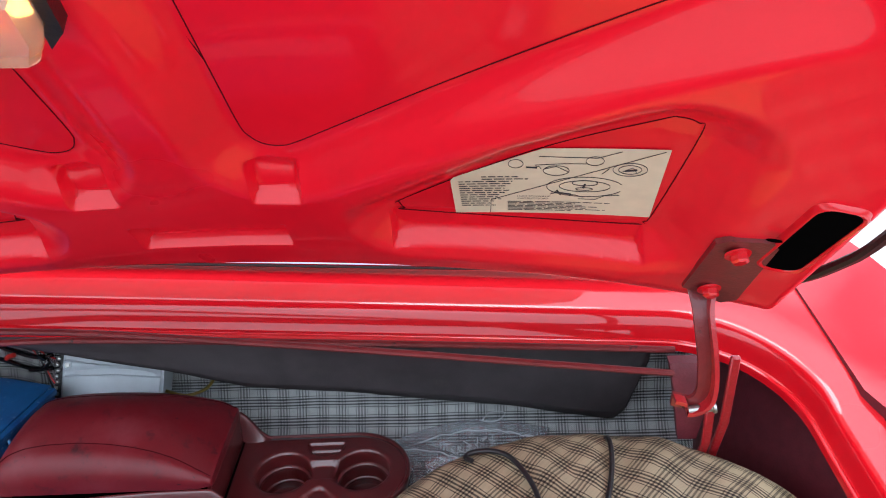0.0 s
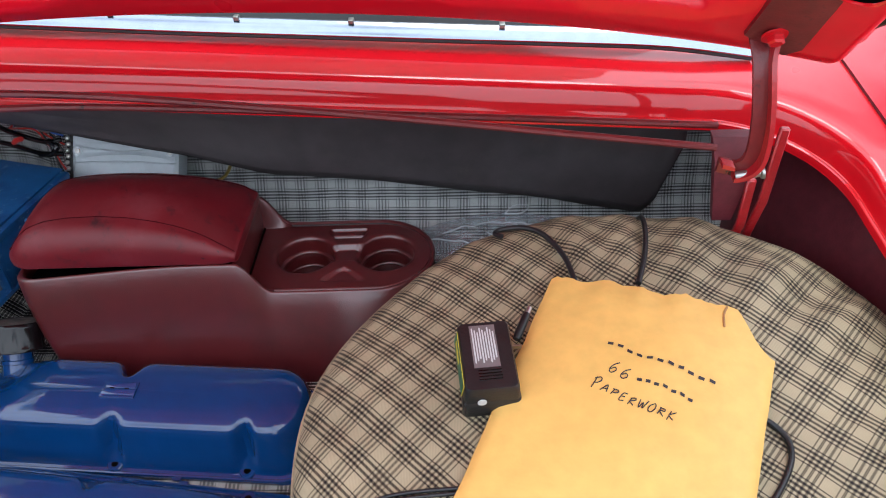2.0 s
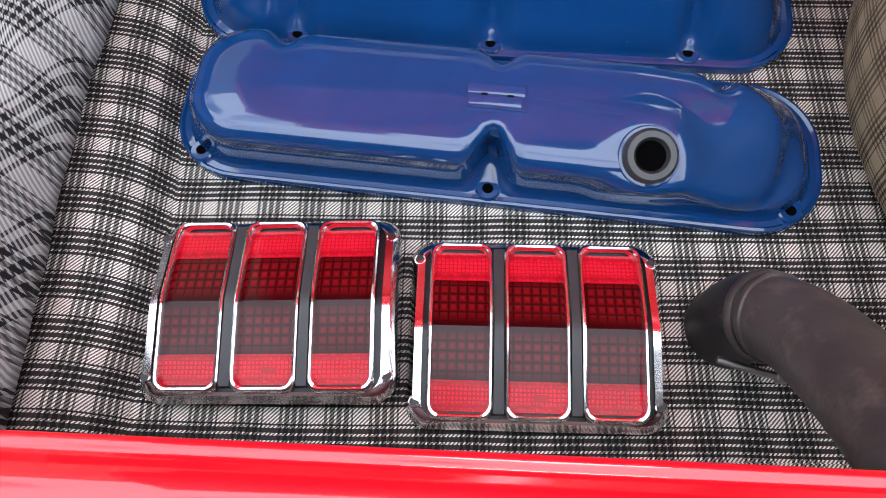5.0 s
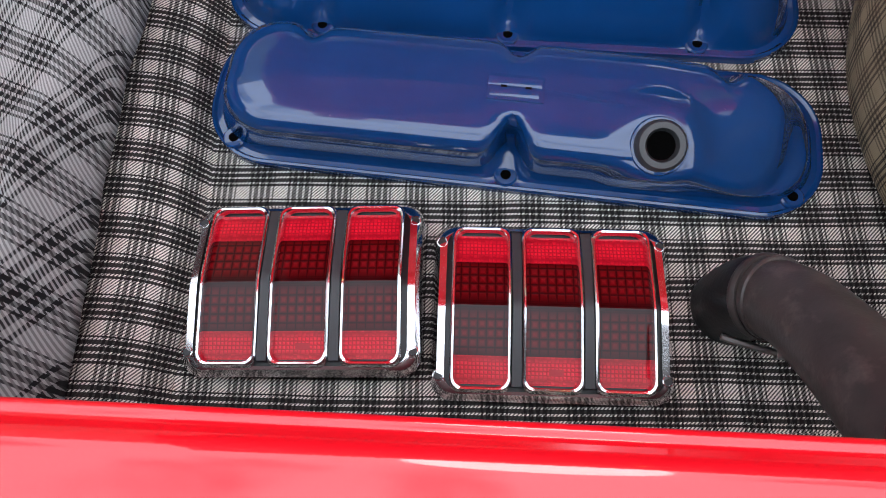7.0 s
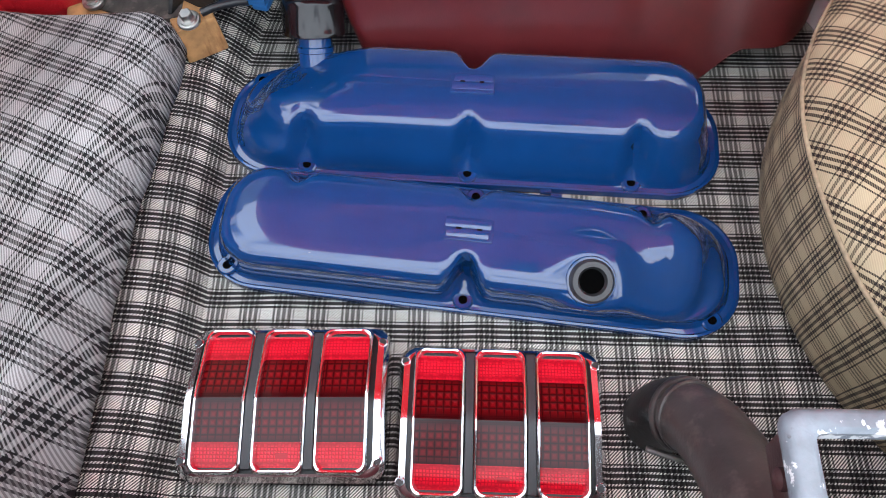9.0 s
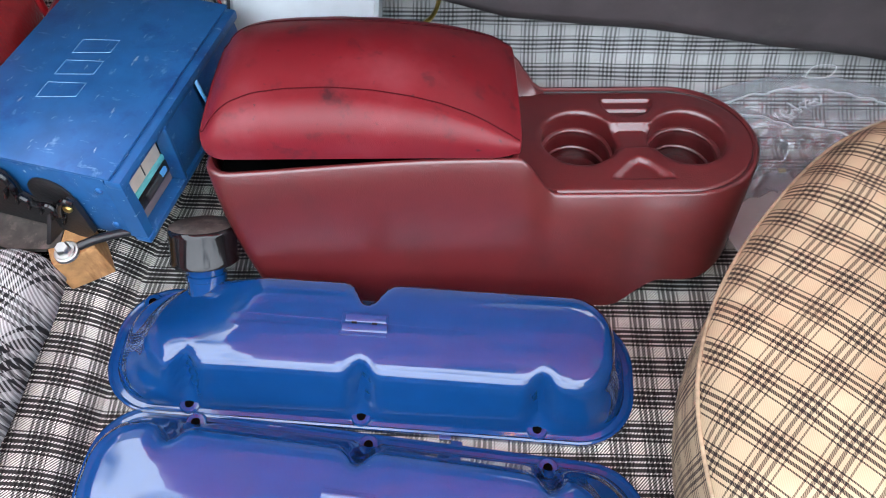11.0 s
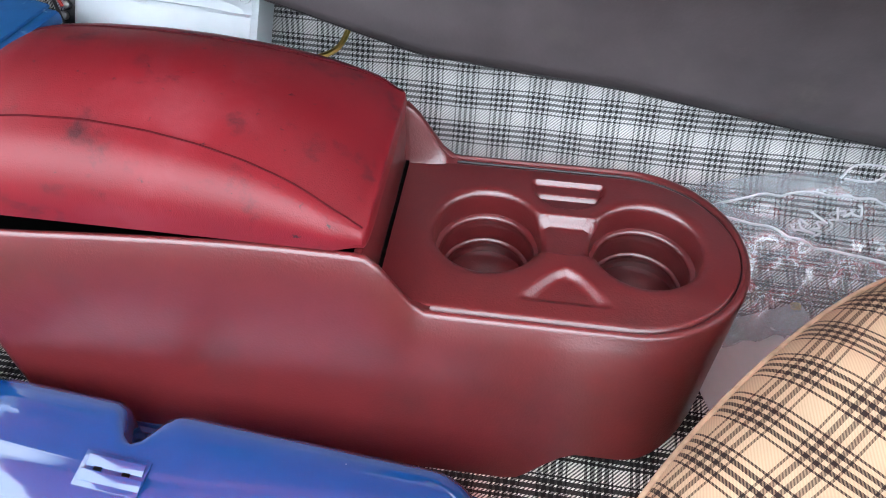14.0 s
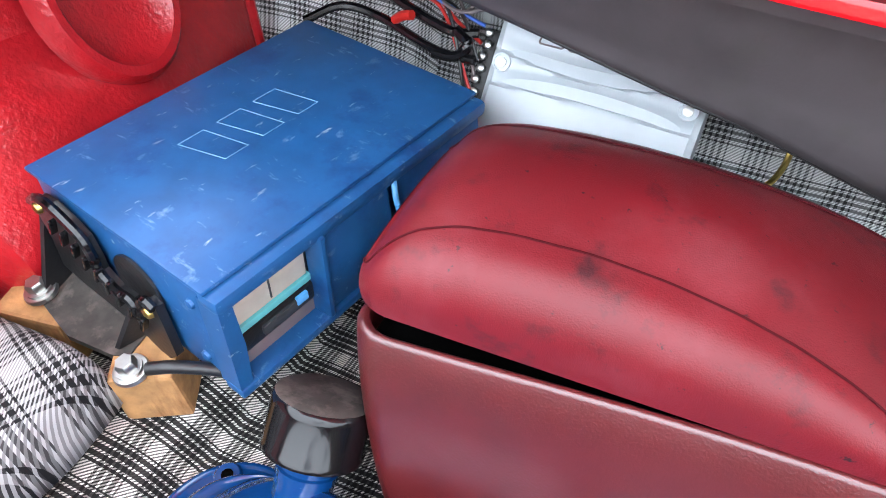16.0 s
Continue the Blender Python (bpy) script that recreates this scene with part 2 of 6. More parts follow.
PAPER = material("manila_paper", (0.80, 0.47, 0.125), 0.55, vary=0.10, grain=50, bump=0.5, bump_scale=90)
DECAL = material("cream_decal", (0.66, 0.58, 0.42), 0.5, vary=0.08)
INK = material("dark_ink", (0.03, 0.025, 0.03), 0.6)
WOOD = material("raw_wood", (0.42, 0.22, 0.085), 0.7, vary=0.35, grain=90, bump=0.4)
PRIMER = material("grey_primer", (0.15, 0.172, 0.195), 0.42, vary=0.35, grain=60, bump=0.4)
HOUSING = material("rusty_brown_paint", (0.050, 0.020, 0.020), 0.45, vary=0.35, grain=40, bump=0.4)
WHITE = material("white_card", (0.55, 0.55, 0.54), 0.6, vary=0.05)
ASPHALT = material("pale_concrete", (0.58, 0.57, 0.54), 0.9, vary=0.3, grain=30, bump=0.6, bump_scale=60)
SCREEN_WALL = material("dull_screen_wall", (0.27, 0.25, 0.22), 0.9, vary=0.3, grain=8, bump=0.5, bump_scale=40)
DIVIDER = material("satin_dark_grey", (0.035, 0.037, 0.040), 0.45, vary=0.15)
LATCH_GREY = material("dusty_latch_steel", (0.10, 0.09, 0.085), 0.5, metal=0.6, vary=0.4, bump=0.4)
PALE_BLUE = material("pale_blue_plastic", (0.10, 0.36, 0.70), 0.35)
CARD = material("beige_card", (0.46, 0.42, 0.35), 0.6, vary=0.15)
# Darker than the vinyl to put the groove's shade into the seam line.
SEAM = material("seam_groove_shade", (0.055, 0.005, 0.008), 0.7, spec=0.08)
GAP = material("gap_shadow_red", (0.070, 0.003, 0.005), 0.7, spec=0.08)
SCRATCH = material("pale_scratched_blue", (0.20, 0.36, 0.52), 0.5, vary=0.3)
TEAL = material("teal_card", (0.12, 0.45, 0.46), 0.5)
BRASS = material("brass", (0.55, 0.40, 0.12), 0.35, metal=1.0)
WIRE_RED = material("red_wire", (0.50, 0.02, 0.015), 0.4)
WIRE_GREY = material("grey_wire", (0.16, 0.13, 0.13), 0.45)
WIRE_BLUE = material("blue_wire", (0.03, 0.10, 0.42), 0.4)
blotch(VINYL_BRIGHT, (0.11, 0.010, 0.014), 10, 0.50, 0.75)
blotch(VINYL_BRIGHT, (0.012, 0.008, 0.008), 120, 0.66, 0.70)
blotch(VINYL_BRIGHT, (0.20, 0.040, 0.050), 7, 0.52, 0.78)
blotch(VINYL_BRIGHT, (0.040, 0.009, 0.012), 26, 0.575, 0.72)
crease(COVER, 9, 0.012)
crease(FLAP, 11, 0.008)
crease(VINYL, 14, 0.0012)
crease(VINYL_BRIGHT, 14, 0.0012)
blotch(BLUE, (0.42, 0.46, 0.55), 150, 0.735, 0.75)
blotch(COVER, (0.20, 0.145, 0.085), 8, 0.56, 0.95)
blotch(VINYL, (0.055, 0.010, 0.010), 9, 0.50, 0.75)
blotch(BLUE_BOX, (0.16, 0.28, 0.46), 60, 0.62, 0.80, (1.0, 0.6, 1), 35)
blotch(BLUE_BOX, (0.40, 0.46, 0.52), 130, 0.645, 0.74, (1.0, 0.3, 1), -30)
blotch(BLUE_BOX, (0.20, 0.32, 0.50), 120, 0.63, 0.78, (0.3, 1.0, 1), 12)
blotch(BLUE_BOX, (0.006, 0.040, 0.16), 18, 0.52, 0.75)
blotch(PRIMER, (0.58, 0.585, 0.59), 46, 0.57, 0.60)
blotch(PRIMER, (0.06, 0.035, 0.035), 28, 0.58, 0.64)
blotch(RUBBER, (0.13, 0.105, 0.095), 34, 0.52, 0.72)
blotch(BLACK_BOARD, (0.066, 0.058, 0.056), 30, 0.55, 0.75)
blotch(WOOD, (0.20, 0.085, 0.03), 40, 0.5, 0.65, (1, 0.2, 0.2))
blotch(HINGE_RED, (0.03, 0.01, 0.01), 60, 0.60, 0.70)
DUST = material("dusty_black", (0.055, 0.048, 0.042), 0.85, vary=0.4, grain=80, bump=0.4)
blotch(DUST, (0.12, 0.10, 0.085), 50, 0.5, 0.65)
GREEN = material("green_label", (0.02, 0.12, 0.06), 0.4)
YELLOW = material("yellow_print", (0.6, 0.5, 0.05), 0.5)


# ---- mesh helpers ----
def part(name, bm, mat, parent, label="", smooth=True, loc=None):
    me = bpy.data.meshes.new(name)
    bmesh.ops.recalc_face_normals(bm, faces=bm.faces)
    bm.to_mesh(me)
    bm.free()
    me.materials.append(mat)
    if smooth:
        me.shade_smooth()
        me.set_sharp_from_angle(angle=radians(38))
    ob = new(name, me)
    if parent is not None:
        ob.parent = parent
    if loc is not None:
        ob.matrix_basis = loc
    if label:
        ob["label"] = label
    return ob


def thing(name, m, label, category, group="", kind=""):
    ob = new(name)
    ob.empty_display_size = 0.05
    ob.matrix_basis = m
    return tagged(ob, label, category, group, kind)


def box(bm, size, at=(0, 0, 0), bevel=0.0, m=None, seg=2):
    k = Matrix.Translation(at) @ Matrix.Diagonal((*size, 1))
    if m is not None:
        k = m @ k
    r = bmesh.ops.create_cube(bm, size=1.0, matrix=k)
    if bevel:
        edges = {e for v in r["verts"] for e in v.link_edges}
        bmesh.ops.bevel(bm, geom=list(edges), offset=bevel, segments=seg, affect="EDGES", profile=0.6)
    return bm


def boxed(size, at=(0, 0, 0), bevel=0.0, m=None):
    return box(bmesh.new(), size, at, bevel, m)


def grid(f, us, vs, uv=None, bm=None):
    """A sheet through f(u, v) over the two lists, with UVs uv(u, v) in metres."""
    bm = bm or bmesh.new()
    lay = bm.loops.layers.uv.verify()
    rows = [[bm.verts.new(f(u, v)) for v in vs] for u in us]
    for i in range(len(us) - 1):
        for j in range(len(vs) - 1):
            face = bm.faces.new((rows[i][j], rows[i + 1][j], rows[i + 1][j + 1], rows[i][j + 1]))
            for loop, (a, b) in zip(face.loops, ((i, j), (i + 1, j), (i + 1, j + 1), (i, j + 1))):
                loop[lay].uv = uv(us[a], vs[b]) if uv else (us[a], vs[b])
    return bm


def steps(a, b, n):
    return [a + (b - a) * i / n for i in range(n + 1)]


def loft(loops, closed=True, cap=(True, True), bm=None):
    """Skin over loops of points with the same count."""
    bm = bm or bmesh.new()
    rows = [[bm.verts.new(p) for p in lp] for lp in loops]
    n = len(rows[0])
    for a, b in zip(rows, rows[1:]):
        for i in range(n if closed else n - 1):
            j = (i + 1) % n
            bm.faces.new((a[i], a[j], b[j], b[i]))
    if cap[0]:
        bm.faces.new(rows[0][::-1])
    if cap[1]:
        bm.faces.new(rows[-1])
    return bm


def smooth_path(points, n=8):
    """Catmull-Rom through the points."""
    p = [Vector(q) for q in points]
    p = [2 * p[0] - p[1]] + p + [2 * p[-1] - p[-2]]
    out = []
    for i in range(1, len(p) - 2):
        for k in range(n):
            t = k / n
            a, b, c, d = p[i - 1:i + 3]
            out.append(0.5 * (2 * b + (c - a) * t + (2 * a - 5 * b + 4 * c - d) * t * t + (3 * b - a - 3 * c + d) * t ** 3))
    return out + [p[-2]]


def tube(points, r, sides=10, n=8, bm=None, flat=1.0, ends=True):
    """A round bar or cable along a smooth line; flat squeezes it."""
    path = smooth_path(points, n) if n > 1 else [Vector(q) for q in points]
    up = Vector((0, 0, 1))
    loops = []
    for i, p in enumerate(path):
        d = (path[min(i + 1, len(path) - 1)] - path[max(i - 1, 0)]).normalized()
        side = d.cross(up)
        side = side.normalized() if side.length > 0.05 else Vector((1, 0, 0))
        top = side.cross(d).normalized()
        rr = r(i / (len(path) - 1)) if callable(r) else r
        loops.append([p + side * rr * math.cos(a) + top * rr * flat * math.sin(a) for a in (2 * math.pi * k / sides for k in range(sides))])
    return loft(loops, cap=(ends, ends), bm=bm)


def turned(profile, sides=32, bm=None, m=None, cap=(True, True)):
    """A body of revolution round z through (radius, height) pairs."""
    loops = [[Vector((r * math.cos(2 * math.pi * k / sides), r * math.sin(2 * math.pi * k / sides), z)) for k in range(sides)] for r, z in profile]
    if m is not None:
        loops = [[m @ p for p in lp] for lp in loops]
    return loft(loops, cap=cap, bm=bm)


def rrect(a, b, r, n=8, k=10):
    """Rounded rectangle, half sizes a and b: k steps a side, n a corner."""
    r = min(r, a - 1e-4, b - 1e-4)
    out = []
    for cx, cy, t0 in ((a - r, b - r, 0), (-a + r, b - r, 90), (-a + r, -b + r, 180), (a - r, -b + r, 270)):
        arc = [(cx + r * math.cos(radians(t0 + 90 * i / n)), cy + r * math.sin(radians(t0 + 90 * i / n))) for i in range(n + 1)]
        if out:
            x0, y0 = out[-1]
            out += [(x0 + (arc[0][0] - x0) * i / k, y0 + (arc[0][1] - y0) * i / k) for i in range(1, k)]
        out += arc
    x0, y0 = out[-1]
    out += [(x0 + (out[0][0] - x0) * i / k, y0 + (out[0][1] - y0) * i / k) for i in range(1, k)]
    return out


def ease(a, b, x):
    t = min(1, max(0, (x - a) / (b - a)))
    return t * t * (3 - 2 * t)


def inside(poly, x, y):
    """Signed distance to a polygon, negative inside."""
    d, hit = 1e9, False
    for (x0, y0), (x1, y1) in zip(poly, poly[1:] + poly[:1]):
        ex, ey = x1 - x0, y1 - y0
        t = min(1, max(0, ((x - x0) * ex + (y - y0) * ey) / (ex * ex + ey * ey)))
        d = min(d, math.hypot(x - x0 - t * ex, y - y0 - t * ey))
        if (y0 > y) != (y1 > y) and x < x0 + (y - y0) / (y1 - y0) * ex:
            hit = not hit
    return -d if hit else d


def text_bm(body, size):
    cu = bpy.data.curves.new("text", "FONT")
    cu.body, cu.size = body, size
    ob = new("text", cu)
    me = bpy.data.meshes.new_from_object(ob.evaluated_get(bpy.context.evaluated_depsgraph_get()))
    bm = bmesh.new()
    bm.from_mesh(me)
    bpy.data.objects.remove(ob)
    bpy.data.meshes.remove(me)
    return bm


def wob(x, y, z=0.0, s=1.0):
    return noise.noise(Vector((x * s, y * s, z * s)))


# ---- ground ----
ground = part("ground", grid(lambda u, v: (u, v, -0.62), steps(-400, 400, 8), steps(-400, 400, 8)), ASPHALT, None)
tagged(ground, "pale concrete ground under the parked car", "ground", kind="structure")

# Unseen slab, added to hold back low sky light from behind the car.
def back_screen_slab():
    bm = boxed((40, 0.3, 3.2), (0, -9.0, 0.98), 0.01)
    return bm


wall = part("back_screen", back_screen_slab(), SCREEN_WALL, None)
tagged(wall, "plain dull screen wall, added unseen behind the car to block low sky", "wall", kind="structure")

# Unseen slab, added so the rear deck reflects less of the sky ahead.
front_slab = part("front_screen", boxed((24, 0.3, 12.0), (-9.8, 7.6, 5.38), 0.01), SCREEN_WALL, None)
tagged(front_slab, "plain dull screen wall, added unseen ahead of the car to shade the deck", "wall", kind="structure")

# ---- the car round the open boot ----
XC = -0.208
car = thing("car", pose(XC, 0.6, -0.62), "red car with its boot lid standing open", "car")
CAR = car.matrix_basis.inverted()


def car_part(name, bm, mat, label="", smooth=True, parent=None):
    """Built in the world's metres, then laid under the car."""
    bm.transform(CAR)
    return part(name, bm, mat, parent or car, label, smooth)


def rim_loop():
    a, h, cy = 0.690, 0.369, 0.617
    pts = rrect(a, h, 0.15, 16, 26)
    out = []
    n = len(pts)
    for i, (x, y) in enumerate(pts):
        x0, y0 = pts[i - 1]
        x1, y1 = pts[(i + 1) % n]
        d = Vector((y1 - y0, x0 - x1)).normalized()
        yy = cy + y
        z = 0.302 + 0.019 * ease(0.3, 0.95, yy) - 0.058 * x * ease(0.3, 0.9, yy)
        out.append((Vector((XC + x, yy - 0.022 * (x / a) * ease(0.5, 0.26, yy), z)), d))
    return out


RIM = rim_loop()
PROFILE = ((-0.001, -0.009), (0.0, -0.003), (0.0015, 0.0005), (0.004, 0.0018), (0.0065, 0.0015), (0.0085, -0.0005), (0.0105, 0.0005), (0.013, 0.006), (0.0175, 0.0165), (0.0215, 0.0255), (0.0245, 0.0300), (0.0285, 0.0330),
           (0.034, 0.0345), (0.042, 0.0352), (0.055, 0.0358), (0.075, 0.0365), (0.10, 0.0370), (0.15, 0.035), (0.20, 0.030))


def rim_ring(o, h):
    ring = []
    for p, d in RIM:
        k = 1.0 + 0.15 * max(0, d.y) - 0.45 * max(0, -d.y) - 0.25 * abs(d.x)
        up = h * (0.20 + 0.80 * ease(-0.6, 0.3, d.y))
        ring.append(Vector((p.x + d.x * o * (k + ease(0.10, 0.20, o) * (0.2 + 0.7 * max(0, d.y))), p.y + d.y * o * (k + 1.6 * ease(0.10, 0.20, o) * max(0, d.y)), p.z + up)))
    return ring


rings = [rim_ring(o, h) for o, h in PROFILE]
skirt = []
for drop, out in ((-0.015, 0.012), (-0.10, 0.03), (-0.30, 0.035), (-0.52, 0.01), (-0.72, -0.05)):
    skirt.append([Vector((p.x + d.x * out, p.y + d.y * out, p.z + drop)) for p, (q, d) in zip(rings[-1], RIM)])
car_part("body_shell", loft(rings + skirt, cap=(False, False)), RED, "glossy red paint")
k0 = max(i for i, (p, d) in enumerate(RIM) if d.y > 0.45 and RIM[(i + 1) % len(RIM)][1].y <= 0.45)
BACK = [q for q in RIM[k0 + 1:] + RIM[:k0 + 1] if q[1].y <= 0.45]
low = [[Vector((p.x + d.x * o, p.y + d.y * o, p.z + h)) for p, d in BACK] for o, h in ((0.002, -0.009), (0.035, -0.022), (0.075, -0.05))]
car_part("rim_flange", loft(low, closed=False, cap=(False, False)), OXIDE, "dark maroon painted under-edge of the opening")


def side_wall(side):
    """The inner quarter panel: it leans out towards the top and bulges over the wheel."""
    def at(a, c):
        y = 0.24 + 1.0 * a
        z = -0.012 + 0.335 * c
        bulge = 0.06 * math.exp(-((y - 1.02) / 0.16) ** 2) * ease(0.30, 0.05, z)
        return (XC + side * (0.70 + 0.05 * c - bulge + 0.012 * ease(0.02, 0.0, abs(y - 0.80) - 0.03)), y, z)
    return grid(at, steps(0, 1, 60), steps(0, 1, 24))


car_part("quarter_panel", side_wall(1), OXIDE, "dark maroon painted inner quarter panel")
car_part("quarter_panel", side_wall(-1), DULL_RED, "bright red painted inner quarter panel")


def wheelhouse(a, c):
    """Rounded shelf over the wheel: a along the car, c up."""
    y = 0.77 + 0.46 * a
    edge = ease(0.0, 0.10, a)
    x = -0.99 + (0.135 * ease(1.0, 0.25, c) + 0.012 * math.sin(a * 5)) * edge
    return (x, y, 0.02 + 0.27 * c ** 0.9 * (0.75 + 0.25 * edge))


car_part("wheelhouse", grid(wheelhouse, steps(0, 1, 40), steps(0, 1, 30)), DULL_RED, "rough red painted wheel arch")
ring_m = Matrix.Translation((-0.893, 1.005, 0.225)) @ Matrix.Rotation(radians(72), 4, "Y") @ Matrix.Diagonal((1, 0.82, 1, 1))
car_part("pressed_ring", turned(((0.078, -0.012), (0.076, 0.004), (0.070, 0.010), (0.062, 0.010), (0.055, 0.002), (0.03, -0.004), (0.006, -0.004)), 36, m=ring_m), DULL_RED, "raised ring pressed in the red panel")
car_part("panel_edge", tube([(-0.955, 0.90, 0.28), (-0.925, 0.915, 0.20), (-0.88, 0.945, 0.155), (-0.84, 1.03, 0.12), (-0.83, 1.12, 0.12)], 0.006, 8), DULL_RED, "raised weld edge of the red panel")
car_part("panel_edge", tube([(-0.865, 1.13, 0.30), (-0.855, 1.12, 0.20), (-0.845, 1.11, 0.10)], 0.005, 8), DULL_RED, "raised weld edge of the red panel")
car_part("tail_wall", boxed((1.4, 0.012, 0.27), (XC, 0.236, 0.125)), OXIDE)
car_part("floor_pan", boxed((1.66, 1.10, 0.012), (XC, 0.72, -0.016)), OXIDE)
car_part("seat_bulkhead", boxed((1.6, 0.02, 0.36), (XC, 1.26, 0.17)), BLACK_BOARD)
car_part("parcel_panel", boxed((1.5, 0.26, 0.010), (0, 0, 0), 0, Matrix.Translation((XC, 1.14, 0.297)) @ Matrix.Rotation(radians(3.3), 4, "Y")), BLACK_BOARD)
TRIM = smooth_path([(-0.90, 1.090, 0.425), (-0.60, 1.090, 0.406), (-0.38, 1.090, 0.392), (-0.23, 1.090, 0.384), (-0.06, 1.090, 0.375), (0.157, 1.090, 0.364), (0.30, 1.088, 0.356), (0.42, 1.080, 0.342)], 5)
SECTION = ((-0.003, -0.0100), (-0.0052, -0.0085), (-0.0055, -0.0065), (-0.0035, -0.0045), (0.004, 0.0000), (0.012, 0.0045), (0.016, 0.0052), (0.019, 0.0035), (0.019, -0.010))
car_part("window_trim", loft([[p + Vector((0, a, b)) for a, b in SECTION] for p in TRIM]), BRIGHT_TRIM, "wide sloping chrome trim strip of the rear window")
car_part("window_gasket", tube([p + Vector((0, -0.001, -0.0125)) for p in TRIM], 0.0032, 8, 1), BLACK, "black rubber gasket below the rear window trim")
for p in TRIM[8:28:5]:
    car_part("trim_clip", boxed((0.008, 0.010, 0.006), p + Vector((0, 0.012, 0.0065)), 0.0015), STEEL, "small steel clip on the window trim")

# Window behind the trim; its hidden rise also blocks low sun and sky.
cabin = grid(lambda a, c: (XC + (a - 0.5) * (1.16 - 0.25 * c), 1.112 + 0.63 * c, 0.345 - 0.160 * (a - 0.5) + 0.40 * math.sin(c * 1.57)), steps(0, 1, 12), steps(0, 1, 12))
car_part("rear_window", cabin, BLACK_GLOSS, "dark tinted rear window")

# Unseen roof, added so that less low sky reaches the deck.
roof = grid(lambda a, c: (XC + (a - 0.5) * (0.98 + 0.05 * math.sin(math.pi * c)), 1.74 + 1.35 * c, 0.745 - 0.10 * (2 * a - 1) ** 2 - 0.160 * (a - 0.5) + 0.03 * math.sin(math.pi * c)), steps(0, 1, 16), steps(0, 1, 12))
car_part("roof", roof, RED, "unseen glossy red roof panel, added to hide low sky from the deck")

# boot lid: heights d above the outer skin, over u (across) and s (up from the hinge edge)
LID_O, LID_S, LID_N = Vector((XC, 0.991, 0.44)), Vector((0, -0.545, 0.839)), Vector((0, -0.839, -0.545))
BIG = [(0.075, 0.60), (0.0755, 0.42), (0.076, 0.335), (0.080, 0.314), (0.090, 0.301), (0.106, 0.298), (0.122, 0.305), (0.160, 0.331), (0.266, 0.408), (0.397, 0.506), (0.47, 0.56), (0.47, 0.60)]
CORNER = [(0.204, 0.195), (0.210, 0.180), (0.222, 0.176), (0.437, 0.198), (0.450, 0.208), (0.455, 0.228), (0.461, 0.370), (0.455, 0.385), (0.440, 0.389), (0.425, 0.381), (0.333, 0.314)]
STRIP_C = [(-0.078, 0.140), (0.082, 0.140), (0.082, 0.186), (-0.078, 0.186)]
STRIP_R = [(0.196, 0.134), (0.455, 0.160), (0.448, 0.200), (0.196, 0.178)]
FOOT = [(0.068, 0.240), (0.112, 0.240), (0.115, 0.280), (0.070, 0.284)]


def mirror(poly):
    return [(-u, s) for u, s in poly]


def lid_point(u, s, d):
    k = d + 0.236 * u * u * ease(0.03, 0.13, s)
    return LID_O + Vector((u, 0, -0.024 * u * ease(0.15, 0.06, s))) + LID_S * s + LID_N * k


def lid_height(u, s):
    v = abs(u)
    pk = min(inside(BIG, v, s), inside(CORNER, v, s))
    d = 0.030 * ease(0.0, 0.062, pk) if pk > 0 else 0.0
    for poly, depth in ((STRIP_R, 0.017), (FOOT, 0.017)):
        q = inside(poly, v, s)
        d -= depth * ease(0.003, -0.004, q)
    d -= 0.017 * ease(0.003, -0.004, inside(STRIP_C, u, s))
    edge = min(s - 0.062, 0.622 - v, 0.74 - s)
    return max(d, -0.001) * ease(-0.004, 0.03, edge) + 0.006


us = steps(-0.622, 0.622, 470)
ss = steps(0.062, 0.74, 260)
lid = car_part("trunk_lid", grid(lambda u, s: lid_point(u, s, lid_height(u, s)), us, ss), LID_RED, "glossy red boot lid with a pressed inner frame, open")
bm = grid(lambda u, s: lid_point(u, s, -0.004), steps(-0.626, 0.626, 40), steps(0.058, 0.744, 20))
car_part("outer_skin", bm, RED, parent=lid)
# Edge-on strip, added to stop sky light coming through the hinge gap.
hem = grid(lambda u, k: lid_point(u, 0.0605, 0.002) + Vector((0, 0.088, -0.061)) * k, steps(-0.60, 0.60, 24), steps(0, 1, 4))
car_part("lid_gap_screen", hem, RED, "red strip added behind the lid's hinge edge to block light through the gap", parent=lid)


def lid_seam(poly):
    pts = [lid_point(u, s, 0.0062) for u, s in poly]
    return tube(pts + pts[:2], 0.0006, 6, 6)


# Dark tubes draw the thin shadow where inner panel meets outer skin.
for poly in (BIG, CORNER, mirror(BIG), mirror(CORNER)):
    car_part("seam", lid_seam(poly), GAP, "dark line for the thin shadow in the gap round a pressed opening", parent=lid)


# oval hole, screw hole, lamp and latch on the lid
def lid_oval(u, s, a, b, d, n=28, lean=0.0):
    return [lid_point(u + a * math.cos(t) + lean * math.sin(t), s + b * math.sin(t), d) for t in (2 * math.pi * k / n for k in range(n))]


def lid_slot(a, b, d):
    return [lid_point(0.568 + x + 0.07 * y, 0.284 + y, d) for x, y in rrect(a, b, 0.013, 6, 8)]


hole = loft([lid_slot(0.0225, 0.0665, 0.0350), lid_slot(0.0205, 0.0645, 0.0400), lid_slot(0.0190, 0.0630, 0.0412), lid_slot(0.0172, 0.0612, 0.0400), lid_slot(0.0168, 0.0608, 0.0370)], cap=(False, False))
car_part("hole_rim", hole, RED, "rolled red rim of the slotted hole", parent=lid)
hole = bmesh.new()
hole.faces.new([hole.verts.new(p) for p in lid_slot(0.0171, 0.0611, 0.0392)])
car_part("slot_hole", hole, HOLE_SHADE, "dark slotted hole in the lid frame", parent=lid)
